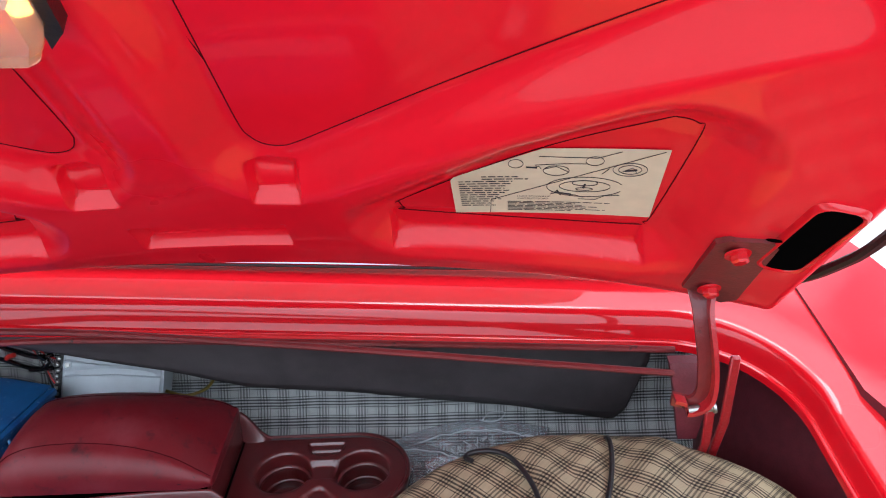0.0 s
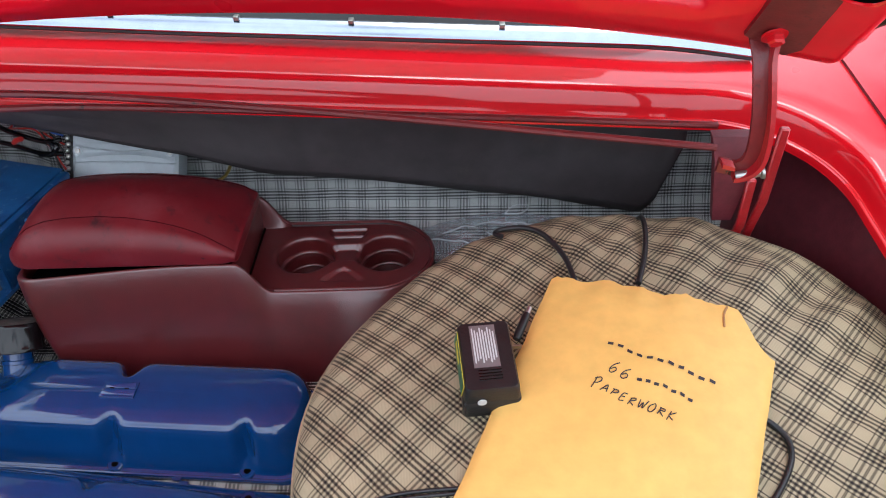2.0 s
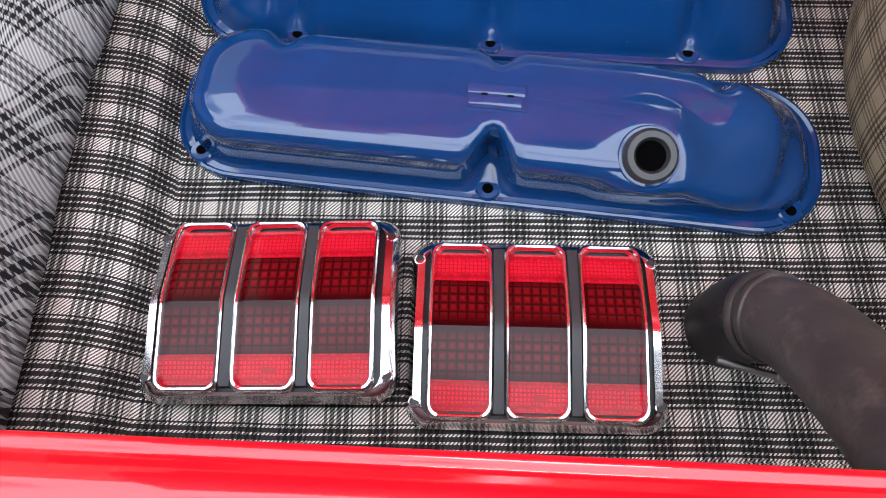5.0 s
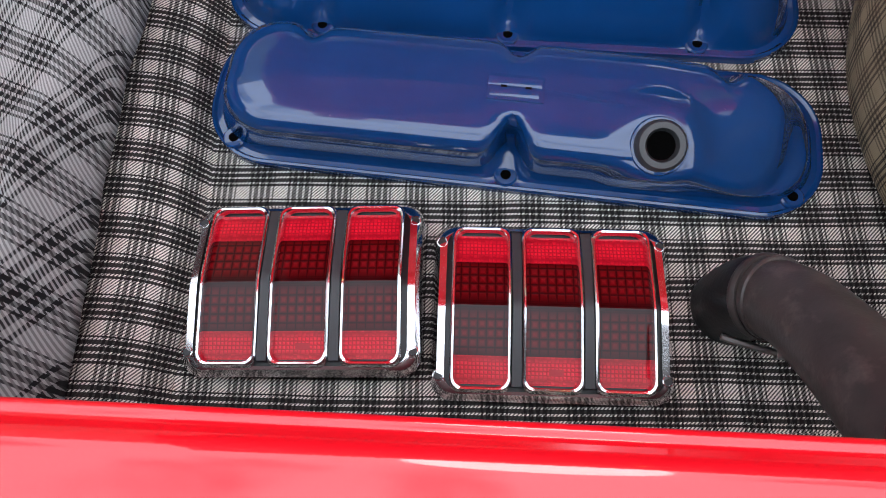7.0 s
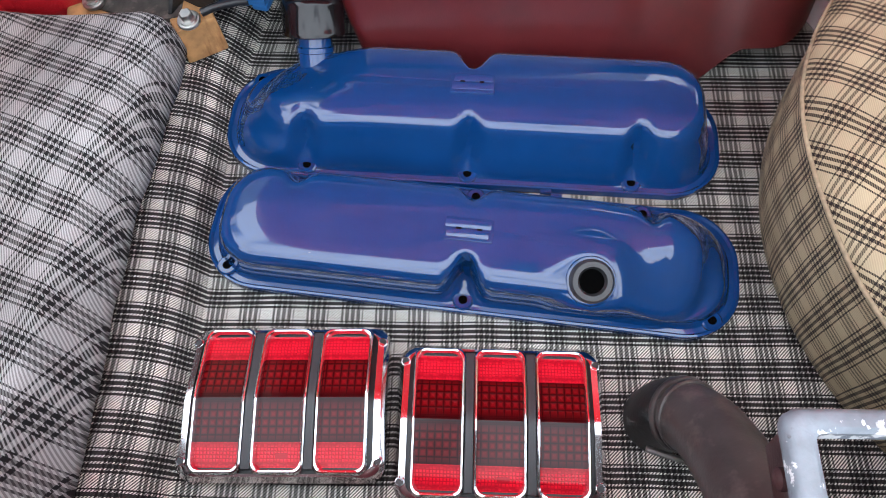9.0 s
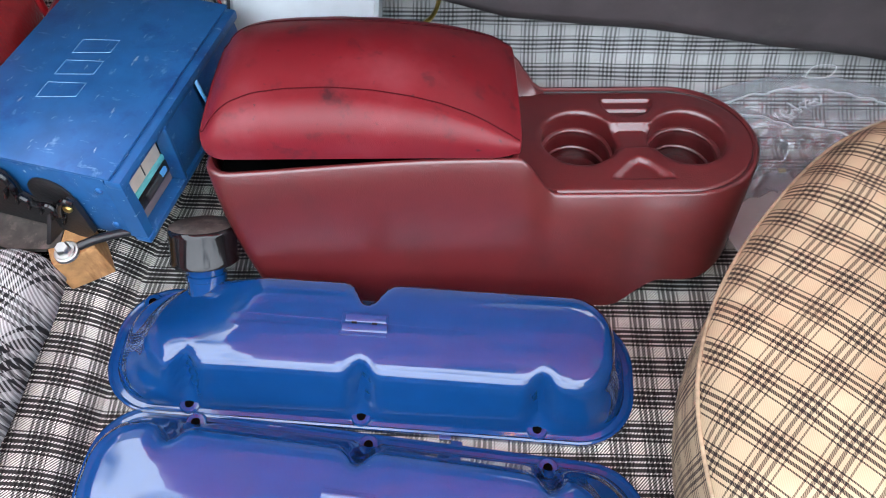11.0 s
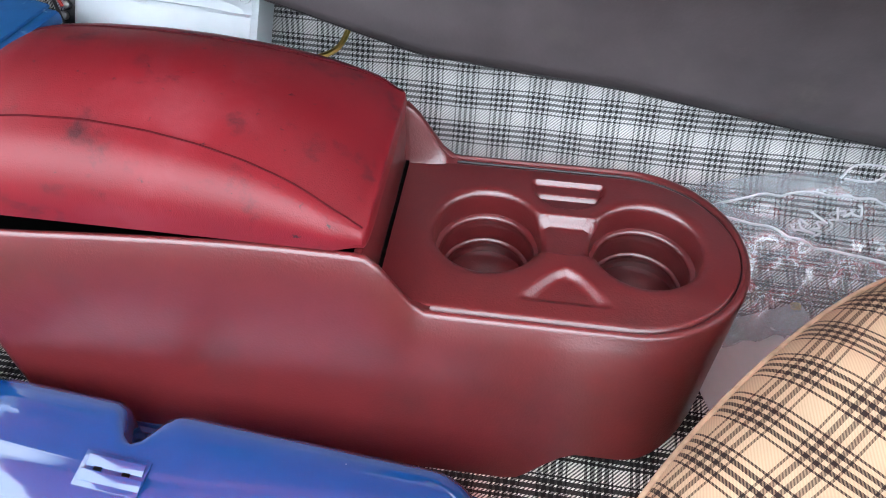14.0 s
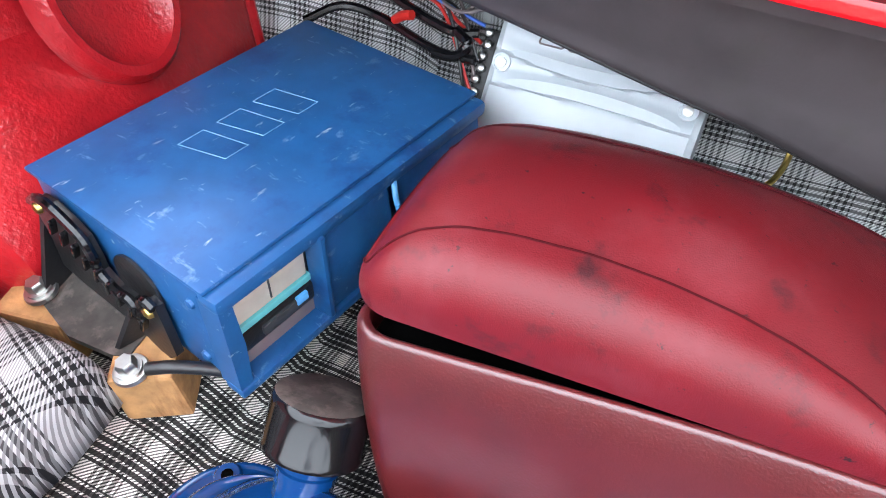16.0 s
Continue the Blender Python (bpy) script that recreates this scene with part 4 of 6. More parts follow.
# ---- engine valve covers ----
def valve_cover(name, m, label, hole):
    top = thing(name, m, label, "valve cover", "pair of valve covers")
    bolts = [(-0.175, -1), (0.0, -1), (0.175, -1), (-0.244, 1), (0.0, 1), (0.244, 1)]
    rows = ((0.273, 0.071, 0.058, 0.000, 0.0, 0.0), (0.273, 0.071, 0.058, 0.006, 0.0, 0.0), (0.2725, 0.0705, 0.0575, 0.0085, 0.0, 0.0), (0.2705, 0.0685, 0.056, 0.0090, 0.0, 0.0), (0.268, 0.0665, 0.054, 0.0070, 0.0, 0.0), (0.263, 0.0625, 0.052, 0.0075, 0.0, 0.0),
            (0.261, 0.0605, 0.050, 0.011, 0.001, 0.25), (0.2575, 0.0585, 0.048, 0.020, 0.003, 0.8), (0.253, 0.0570, 0.046, 0.032, 0.007, 1.0), (0.248, 0.0550, 0.044, 0.045, 0.012, 1.0), (0.2450, 0.0535, 0.0425, 0.054, 0.016, 0.95),
            (0.2422, 0.0512, 0.041, 0.0597, 0.0185, 0.92), (0.2386, 0.0480, 0.0385, 0.0634, 0.0205, 0.85), (0.2330, 0.0434, 0.035, 0.0659, 0.023, 0.7), (0.224, 0.0368, 0.031, 0.0676, 0.026, 0.5), (0.211, 0.0280, 0.024, 0.0687, 0.029, 0.25), (0.192, 0.0160, 0.015, 0.0694, 0.032, 0.0), (0.170, 0.0060, 0.0055, 0.0697, 0.032, 0.0))
    loops = []
    fine = []
    for q0, q1 in zip(rows, rows[1:]):
        fine += [tuple(p + (q - p) * k / 3 for p, q in zip(q0, q1)) for k in range(3)]
    for a, b, r, z, lean, dent in fine + [rows[-1]]:
        lp = []
        z *= 1.06
        move = 0.012 * ease(0.012, 0.068, z)
        for x, y in rrect(a - lean / 2, b, r, 10, 60):
            x += lean / 2
            if dent and abs(y) > b * 0.5:
                for bx, sy in bolts:
                    if sy * y > 0 and abs(bx) < 0.2:
                        deep, wide = (0.015, 0.0105) if sy < 0 else (0.030, 0.013)
                        y -= sy * deep * dent * math.exp(-abs((x - bx) / wide) ** 2.4)
            p = Vector((x, y + move, z - 0.030 * ease(-0.10, -0.215, x) * ease(0.018, 0.06, z) * (0.35 + 0.65 * ease(-0.03, 0.04, y))))
            if hole and z > 0.012:
                # the shell swells up to carry the grommet
                g = gm.inverted() @ p
                swell = ease(0.052, 0.021, math.hypot(g.x, g.y)) * ease(0.010, 0.03, z)
                if g.z < -0.004:
                    g.z += (-0.004 - g.z) * swell
                    p = gm @ g
            lp.append(p)
        loops.append(lp)
    part("cover", loft(loops, cap=(False, True)), BLUE, top)
    for bx, sy in bolts:
        y = sy * (0.0590 if abs(bx) < 0.2 else 0.0505)
        part("bolt_boss", turned(((0.0105, 0.007), (0.0105, 0.0105), (0.009, 0.012), (0.0048, 0.0118)), 18, m=Matrix.Translation((bx, y, 0))), BLUE, top)
        part("bolt_hole", turned(((0.0046, 0.0095), (0.0046, 0.0122)), 14, m=Matrix.Translation((bx, y, 0))), HOLE_SHADE, top, "dark bolt hole")
    for k in (-0.085, 0.085):
        part("tab", boxed((0.012, 0.006, 0.006), (k, -0.072, 0.005), 0.001), BLUE, top)
    lean = -1 if hole else 1
    part("plate", boxed((0.046, 0.024, 0.0024), (0.0, 0.012, 0.0746), 0.0007), BLUE, top, "raised blue name plate, worn")
    for y, w in ((0.0175, 0.040), (0.0075, 0.044)):
        bar_m = Matrix.Translation((0.001, y, 0.0765)) @ Matrix.Rotation(radians(12 * lean), 4, "X")
        part("plate_bar", boxed((w, 0.0078, 0.0016), (0, 0, 0), 0.0007, bar_m), BLUE, top, "tilted raised bar of the name plate")
    for k in (-0.010, 0.010):
        part("plate_notch", boxed((0.005, 0.0026, 0.0012), (k, 0.0125, 0.0764)), HOLE_SHADE, top, "dark notch in the name plate")
    return top


C2 = pose(-0.4325, 0.560, 0.001, 0, 0, 173.7)
gm = C2.inverted() @ Matrix.Translation((-0.322, 0.497, 0.075)) @ Matrix.Rotation(radians(25), 4, "X")
c1 = valve_cover("valve_cover", pose(-0.432, 0.706, 0.001, 0, 0, -3.3), "glossy blue valve cover with a black breather cap", False)
c2 = valve_cover("valve_cover", C2, "glossy blue valve cover with an open grommet hole", True)
NM = c1.matrix_basis.inverted() @ Matrix.Translation((-0.606, 0.771, 0.034)) @ Matrix.Rotation(radians(-40), 4, "X")
part("filler_neck", turned(((0.021, -0.012), (0.020, 0.018), (0.0215, 0.019), (0.0215, 0.024), (0.0195, 0.025), (0.0195, 0.04)), 28, m=NM), BLUE, c1)
part("breather_cap", turned(((0.020, 0.035), (0.0325, 0.036), (0.0350, 0.0375), (0.0350, 0.0415), (0.0340, 0.043), (0.0340, 0.070), (0.0335, 0.074), (0.031, 0.0765), (0.012, 0.078)), 40, m=NM), BLACK_GLOSS, c1, "black painted breather cap")
part("cap_top", turned(((0.0325, 0.0762), (0.0300, 0.0776), (0.0120, 0.0786), (0.002, 0.0787)), 36, m=NM), DUST, c1, "dusty top of the breather cap")
part("grommet_boss", turned(((0.0250, -0.014), (0.0245, -0.006), (0.0225, -0.0025), (0.0195, -0.002)), 40, m=gm), BLUE, c2)
part("grommet", turned(((0.0190, -0.012), (0.0205, -0.003), (0.0205, 0.003), (0.0180, 0.0065), (0.0135, 0.0065), (0.0115, 0.003), (0.0115, -0.004)), 30, m=gm), DIVIDER, c2, "black rubber grommet")
part("grommet_hole", turned(((0.0114, -0.004), (0.0114, 0.0015)), 24, m=gm), HOLE_SHADE, c2, "black disc for the shade inside the grommet")


# ---- tail lamps ----

def tail_lamp(m, label):
    top = thing("tail_lamp", m @ Matrix.Diagonal((0.965, 1.02, 0.9, 1)), label, "tail lamp", "pair of tail lamps")
    peak = lambda y: 0.013 * (1 - abs(y) / 0.068)
    lp = lambda a, b, r, z, k=1.0: [Vector((x, y, z + peak(y) * k)) for x, y in rrect(a, b, r, 6, 13)]
    part("gasket", loft([lp(0.099, 0.071, 0.020, 0.0, 0), lp(0.099, 0.071, 0.020, 0.002, 0), lp(0.097, 0.069, 0.018, 0.003, 0)]), BLACK, top, "black rubber gasket")
    base = loft([lp(0.0995, 0.0715, 0.019, 0.002, 0), lp(0.1000, 0.0720, 0.019, 0.005, 0), lp(0.097, 0.069, 0.017, 0.010, 0.6), lp(0.094, 0.0675, 0.016, 0.0125, 1), lp(0.088, 0.065, 0.013, 0.013, 1)], cap=(True, False))
    part("bezel", base, CHROME, top, "chrome bezel")
    deck = grid(lambda x, y: (x, y, 0.0100 + peak(y)), steps(-0.0885, 0.0885, 4), steps(-0.0655, 0.0655, 24))
    part("backing", deck, BLACK, top, "black backing")
    for k in (-1, 0, 1):
        cx = k * 0.0585
        f = bmesh.new()
        ring = []
        for a, b, z in ((0.0250, 0.0664, 0.0105), (0.0252, 0.0666, 0.0185), (0.0247, 0.0660, 0.0206), (0.0236, 0.0648, 0.0214), (0.0222, 0.0634, 0.0209), (0.0212, 0.0624, 0.0190), (0.0206, 0.0618, 0.0105)):
            ring.append([Vector((cx + x, y, z + peak(y))) for x, y in rrect(a, b, 0.0085, 6, 13)])
        loft(ring, cap=(False, False), bm=f)
        part("window_frame", f, CHROME, top, "chrome window frame")
        for y0, y1, mt in ((-0.0600, -0.0385, REFLECTOR), (-0.0385, 0.0, LENS_DARK), (0.0, 0.0365, LENS), (0.0365, 0.0600, REFLECTOR)):
            b = grid(lambda x, y: (cx + x, y, 0.0125 + peak(y)), steps(-0.0217, 0.0217, 2), steps(y0, y1, 4))
            part("lens", b, mt, top, "red plastic lens")
    for k in (-0.5, 0.5):
        wide = lambda y: 0.0044 + 0.0006 * abs(y) / 0.062
        b = loft([[Vector((k * 0.117 / 2 - wide(y), y, 0.012 + peak(y))), Vector((k * 0.117 / 2 - wide(y) * 0.8, y, 0.0190 + peak(y))), Vector((k * 0.117 / 2 + wide(y) * 0.8, y, 0.0190 + peak(y))), Vector((k * 0.117 / 2 + wide(y), y, 0.012 + peak(y)))] for y in steps(-0.062, 0.062, 16)])
        part("divider", b, DIVIDER, top, "black divider strip")
    for x in (-0.0925, 0.0925):
        for y in (-0.054, 0.054):
            z = peak(y)
            part("screw_seat", turned(((0.0048, 0.010), (0.0046, 0.0132), (0.0040, 0.0135), (0.0032, 0.0125)), 16, m=Matrix.Translation((x, y, z))), CHROME, top, "chrome screw seat")
            part("screw_hole", turned(((0.0032, 0.0115), (0.0032, 0.0129)), 12, m=Matrix.Translation((x, y, z))), BLACK, top, "dark screw hole")
    part("mark", grid(lambda x, y: (0.003 + x, y, 0.0128 + peak(y)), steps(-0.006, 0.006, 2), steps(-0.0525, -0.0475, 2)), MOULDING, top, "small moulded mark")
    return top


tail_lamp(pose(-0.603, 0.396, 0.010, -1, -2, 0.5), "chrome-framed red tail lamp with three lenses, tilted on the mat")
tail_lamp(pose(-0.404, 0.380, 0.004, 1.5, 0, -0.8), "chrome-framed red tail lamp with three lenses, flat on the mat")


# ---- armrest console ----
CM = pose(-0.30, 0.905, 0.0, -8, 0, 1.5)
console = thing("console", CM, "maroon vinyl armrest console with two cup holders", "console")


def con_top(x):
    return 0.1625 - 0.0495 * ease(0.012, 0.055, x) - 0.019 * ease(-0.03, -0.34, x)


def con_bottom(x, y):
    return 0.1405 * y + 0.001 + 0.047 * ease(0.124, 0.168, x) ** 0.75 + 0.008 * ease(0.20, 0.28, x)


def con_outline(w, n=14, left=-0.291, right=0.277):
    """Plan: square left end, round right end."""
    pts = []
    for i in range(n * 2 + 1):
        a = radians(-90 + 180 * i / (n * 2))
        pts.append((right - 0.085 + 0.085 * math.cos(a), w * math.sin(a)))
    k = 50
    x0 = right - 0.085
    pts += [(x0 + (left + 0.022 - x0) * i / k, w) for i in range(1, k + 1)]
    arc = [(0.022 * (1 - math.sin(radians(a))), 0.022 * (1 - math.cos(radians(a)))) for a in (15, 30, 45, 60, 75, 90)]
    pts += [(left + a, w - b) for a, b in arc] + [(left + a, b - w) for a, b in arc[::-1]]
    pts += [(left + 0.022 + (x0 - left - 0.022) * i / k, -w) for i in range(0, k)]
    return pts


loops = []
for i in range(17):
    c = i / 16
    w = 0.086 + 0.040 * (1 - c) ** 0.85
    lp = []
    for x, y in con_outline(w):
        sx = x + (0.044 * (1 - c) - 0.006 * math.sin(math.pi * c)) * ease(-0.15, -0.291, x) - 0.012 * (1 - c) * ease(0.18, 0.285, x)
        z = con_bottom(x, y) + (con_top(x) - con_bottom(x, y)) * c
        lp.append(Vector((sx, y, z)))
    loops.append(lp)
for inset, dz in ((0.0008, 0.0016), (0.0022, 0.0028), (0.0040, 0.0030), (0.0058, 0.0016), (0.0066, -0.006)):
    lp = []
    for (x, y) in con_outline(0.086 - inset, left=-0.291 + inset, right=0.277 - inset):
        lp.append(Vector((x, y, con_top(x) + dz)))
    loops.append(lp)
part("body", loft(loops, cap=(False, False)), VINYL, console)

CUPS = ((0.088, 0.004), (0.205, 0.004))


MID = 0.1465


def saddle(x, y):
    """Lowered bridge between the two cups."""
    return 0.0085 * ease(0.021, 0.013, abs(y - 0.006)) * ease(0.034, 0.016, abs(x - MID))


def lip(r):
    return 0.0065 * (1 - math.sqrt(max(0, 1 - max(0, (0.0490 - r) / 0.0085) ** 2)))


def finger(x, y):
    """Finger recesses: a half-moon with a ledge on one side, a rounded peak on the other."""
    dx = abs(x - MID)
    if y > 0:
        r = math.hypot(dx / 0.030, (0.062 - min(y, 0.062)) / 0.029)
        mask = ease(1.0, 0.82, r) * ease(0.0655, 0.0615, y)
        return mask * (0.0042 + 0.0034 * ease(0.0535, 0.0500, y))
    far = (-0.024 - y) / 0.038
    if far <= 0 or far > 1.15:
        return 0.0
    half = 0.037 * min(1, far) ** 0.75
    return 0.0056 * ease(half, half - 0.011, dx) * ease(0.0, 0.32, far) * ease(1.0, 0.80, far)


def deck_h(x, y):
    z = 0.1138 - saddle(x, y) - finger(x, y)
    for cx, cy in CUPS:
        r = math.hypot(x - cx, y - cy)
        if r < 0.0412:
            return z - 0.060
        z -= lip(r)
    edge = 0.0796 if x < 0.192 else 0.0796 * math.sqrt(max(0, 1 - ((x - 0.192) / 0.0791) ** 2))
    return z - 0.0040 * ease(0.0075, 0.0, edge - abs(y)) ** 2


def deck_at(u, v):
    x = 0.010 + 0.2612 * u
    w = 0.0796
    if x > 0.192:
        w *= math.sqrt(max(0, 1 - ((x - 0.192) / 0.0791) ** 2))
    y = v * w
    return (x, y, deck_h(x, y))


part("deck", grid(deck_at, steps(0, 1, 170), steps(-1, 1, 130)), VINYL, console)
for cx, cy in CUPS:
    zt = 0.1138
    prof = [(r, 0.0004 - lip(r)) for r in (0.0490, 0.0470, 0.0450, 0.0435, 0.0422, 0.0412, 0.0406)]
    prof += [(0.0402, -0.008), (0.0397, -0.0230)]
    for r, h in ((0.0395, -0.0235), (0.0358, -0.0455)):
        prof += [(r - 0.0012, h - 0.0003), (r - 0.0027, h - 0.0012), (r - 0.0036, h - 0.0030), (r - 0.0034, h - 0.0048), (r - 0.0026, h - 0.0062), (r - 0.0024, h - 0.012)]
    prof += [(0.0325, -0.078), (0.020, -0.0795)]
    rings = []
    for r, h in prof:
        ring = [(cx + r * math.cos(math.tau * k / 56), cy + r * math.sin(math.tau * k / 56)) for k in range(56)]
        rings.append([Vector((x, y, zt + h - (saddle(x, y) + finger(x, y)) * ease(-0.030, -0.010, h))) for x, y in ring])
    part("cup_well", loft(rings, cap=(False, True)), VINYL, console, "ribbed maroon cup well")
part("deck_joint", tube([Vector((x, y, 0.1118)) for x, y in con_outline(0.0797, left=0.0140, right=0.2708)], 0.0011, 6, 1), BLACK, console, "dark joint round the cup holder insert")
# Black strip and sheet carry the shade in the armrest gaps.
part("deck_gap", boxed((0.0026, 0.150, 0.002), (0.0162, 0, 0.1142)), HOLE_SHADE, console, "black strip for the shade in the slot between armrest box and tray")
part("box_opening", boxed((0.285, 0.158, 0.004), (-0.138, 0, 0.130)), HOLE_SHADE, console, "black sheet for the shade in the gap below the armrest")
for sgn in (-1, 1):
    part("corner_fillet", grid(lambda x, y: (x, sgn * y, 0.1120 + (con_top(x) + 0.0012 - 0.1120) * ease(0.069, 0.0812, y)), steps(0.012, 0.056, 16), steps(0.069, 0.0812, 14)), VINYL, console, "curved corner between armrest box and tray")
part("box_end", boxed((0.006, 0.160, 0.052), (0.011, 0, 0.1375), 0.0015), VINYL, console)


RISE = ((0.0, 0.16), (0.02, 0.36), (0.05, 0.60), (0.10, 0.80), (0.18, 0.93), (0.28, 0.985), (0.42, 1.0), (0.55, 0.955), (0.66, 0.875), (0.76, 0.765), (0.85, 0.62), (0.92, 0.46), (0.97, 0.31), (1.0, 0.17))


def rest_rise(t):
    for (a, p), (b, q) in zip(RISE, RISE[1:]):
        if t <= b:
            return p + (q - p) * (t - a) / (b - a)
    return RISE[-1][1]


def rest_loops():
    """Domed pad: lens-shaped side panels under a crowned top that dips to both ends."""
    loops = []
    ts = [(i / 24) ** 1.8 * 0.2 for i in range(24)] + steps(0.2, 0.9, 36) + [0.92, 0.94, 0.955, 0.97, 0.98, 0.99, 1.0]
    for t in ts:
        k = sum(rest_rise(min(1, max(0, t + d))) for d in (-0.02, -0.01, 0.0, 0.01, 0.02)) / 5
        x = -0.287 + 0.301 * t
        end = math.sqrt(max(0.0, 1 - (1 - min(1, t / 0.085)) ** 2))
        low = 0.1636 - 0.0006 * t + 0.006 * (1 - end)
        w = 0.0845 * (0.80 + 0.20 * end) - 0.005 * ease(0.93, 1.0, t)
        crown = 0.010 * k + 0.002
        half = [(-w + 0.012, low), (-w + 0.004, low + 0.0012), (-w + 0.0005, low + 0.0045)]
        for q in (0.25, 0.5, 0.75, 0.92):
            half.append((-w - 0.006 * math.sin(math.pi * q) * k + 0.030 * k * q ** 1.6, low + 0.0045 + 0.059 * k * math.sin(q * 1.45)))
        seam = (-w + 0.032 * k, low + 0.0045 + 0.0592 * k)
        half.append(seam)
        n = 12
        top = [(seam[0] * (1 - 2 * j / n), seam[1] + crown * math.sin(math.pi * j / n) ** 0.8) for j in range(1, n)]
        pts = half + top + [(-y, z) for y, z in half[::-1]]
        loops.append([Vector((x, y, z)) for y, z in pts])
    # the end bulges out and tucks under
    last = loops[-1]
    mid = sum(last, Vector()) / len(last)
    for k, out in ((0.97, 0.0014), (0.90, 0.0024), (0.75, 0.0030)):
        loops.append([mid + (p - mid) * k + Vector((out, 0, 0)) for p in last])
    return loops


RL = rest_loops()
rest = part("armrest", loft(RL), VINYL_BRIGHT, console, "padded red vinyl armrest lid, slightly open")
for i, up in ((7, -1), (-8, 1)):
    part("piping", tube([lp[i] + Vector((0, up * 0.0004, 0.0006)) for lp in RL[1:-3]], 0.0006, 6, 1), SEAM, rest, "stitched seam, darkened for the shade in its groove")

# ---- disc changer and its bracket ----
ex, ey = Vector((0.178, -0.041, 0.0)).normalized(), Vector((0.057, 0.252, -0.020)).normalized()
ez = ex.cross(ey).normalized()
ey = ez.cross(ex)
JM = Matrix((ex, ey, ez)).transposed().to_4x4()
JM.translation = Vector((-0.658, 0.804, 0.192)) - ez * 0.096
changer = thing("disc_changer", JM, "scratched blue metal disc changer with its front door part open", "disc changer")
part("case", boxed((0.168, 0.256, 0.090), (-0.094, 0.129, 0.046), 0.004), BLUE_BOX, changer)
part("lid_plate", boxed((0.182, 0.263, 0.0035), (-0.091, 0.130, 0.0948), 0.0015), BLUE_BOX, changer)
part("front_rail", boxed((0.018, 0.262, 0.012), (0.001, 0.130, 0.0870), 0.004), BLUE_BOX, changer)
part("front_rail", boxed((0.018, 0.262, 0.008), (0.002, 0.130, 0.0045), 0.003), BLUE_BOX, changer)
part("end_post", loft([[Vector((-0.010 + k * 0.019, y, z)) for y, z in ((0.0, 0.006), (0.016 - 0.006 * k, 0.006), (0.020 - 0.008 * k, 0.045), (0.016 - 0.006 * k, 0.086), (0.0, 0.086))] for k in (0.0, 0.5, 1.0)]), BLUE_BOX, changer, "bent blue corner post")
part("front_opening", boxed((0.004, 0.070, 0.074), (-0.0085, 0.050, 0.046), 0.0), BLACK, changer, "open magazine slot")
part("magazine", boxed((0.003, 0.060, 0.032), (-0.0060, 0.047, 0.062), 0.0005), CARD, changer, "pale magazine edge")
part("magazine_tab", boxed((0.0012, 0.0012, 0.026), (-0.0044, 0.046, 0.062)), DIVIDER, changer, "dark slot in the magazine edge")
part("magazine", boxed((0.005, 0.062, 0.006), (-0.0050, 0.048, 0.0425), 0.001), TEAL, changer, "teal magazine edge")
part("magazine", boxed((0.006, 0.062, 0.016), (-0.0045, 0.048, 0.030), 0.002), BLACK, changer, "black magazine edge")
part("connector", boxed((0.004, 0.040, 0.008), (-0.0012, 0.052, 0.031), 0.001), DIVIDER, changer, "dark grey connector block")
part("connector_tip", boxed((0.003, 0.010, 0.007), (0.0004, 0.066, 0.034), 0.001), PALE_BLUE, changer, "pale blue connector tip")
part("magazine", boxed((0.004, 0.062, 0.012), (-0.0058, 0.048, 0.014), 0.001), WIRE_GREY, changer, "grey magazine edge")
part("circuit_tag", boxed((0.004, 0.022, 0.012), (-0.0035, 0.068, 0.075), 0.0005), GREEN, changer, "green circuit board corner")
for y in (0.073, 0.067):
    part("circuit_pad", turned(((0.0022, 0.0), (0.0022, 0.0006)), 10, m=Matrix.Translation((-0.0014, y, 0.075)) @ Matrix.Rotation(radians(90), 4, "Y")), WHITE, changer, "round pale solder pad")


def door_at(y0, y1):
    def f(a, c):
        y = y0 + (y1 - y0) * a
        return (0.007 + 0.006 * math.sin(math.pi * c) * (0.5 + 0.5 * math.sin(math.pi * a)), y, 0.010 + 0.072 * c)
    return grid(f, steps(0, 1, 12), steps(0, 1, 10))


part("door", door_at(0.080, 0.148), BLUE_BOX, changer)
part("door", door_at(0.156, 0.254), BLUE_BOX, changer)
part("door_edge", boxed((0.018, 0.005, 0.076), (0.004, 0.081, 0.047), 0.002), BLUE_BOX, changer)
part("pull_strip", tube([(0.008, 0.154, 0.082), (0.015, 0.149, 0.068), (0.014, 0.155, 0.046), (0.013, 0.150, 0.026)], 0.0022, 8, 5), PALE_BLUE, changer, "pale blue pull strip")
for y, w in ((0.214, 0.003), (0.220, 0.004), (0.226, 0.003)):
    part("door_print", boxed((0.001, w, 0.006), (0.0138, y, 0.052)), SILVER, changer, "tiny pale print")
# plain embossed outlines on the lid
for y in (0.078, 0.112, 0.146):
    pts = [(-0.122, y), (-0.084, y + 0.010), (-0.084, y + 0.030), (-0.122, y + 0.022), (-0.122, y)]
    part("embossed_mark", tube([(x, q, 0.0966) for x, q in pts], 0.00032, 6, 1), SCRATCH, changer, "thin pale embossed outline")
for x, z in ((-0.020, 0.072), (-0.022, 0.020)):
    part("rivet", turned(((0.004, 0.0), (0.0035, 0.002), (0.001, 0.003)), 12, m=Matrix.Translation((x, 0.001, z)) @ Matrix.Rotation(radians(90), 4, "X")), BLUE_BOX, changer)
vent_m = Matrix.Translation((-0.078, 0.0005, 0.050)) @ Matrix.Rotation(radians(90), 4, "X")
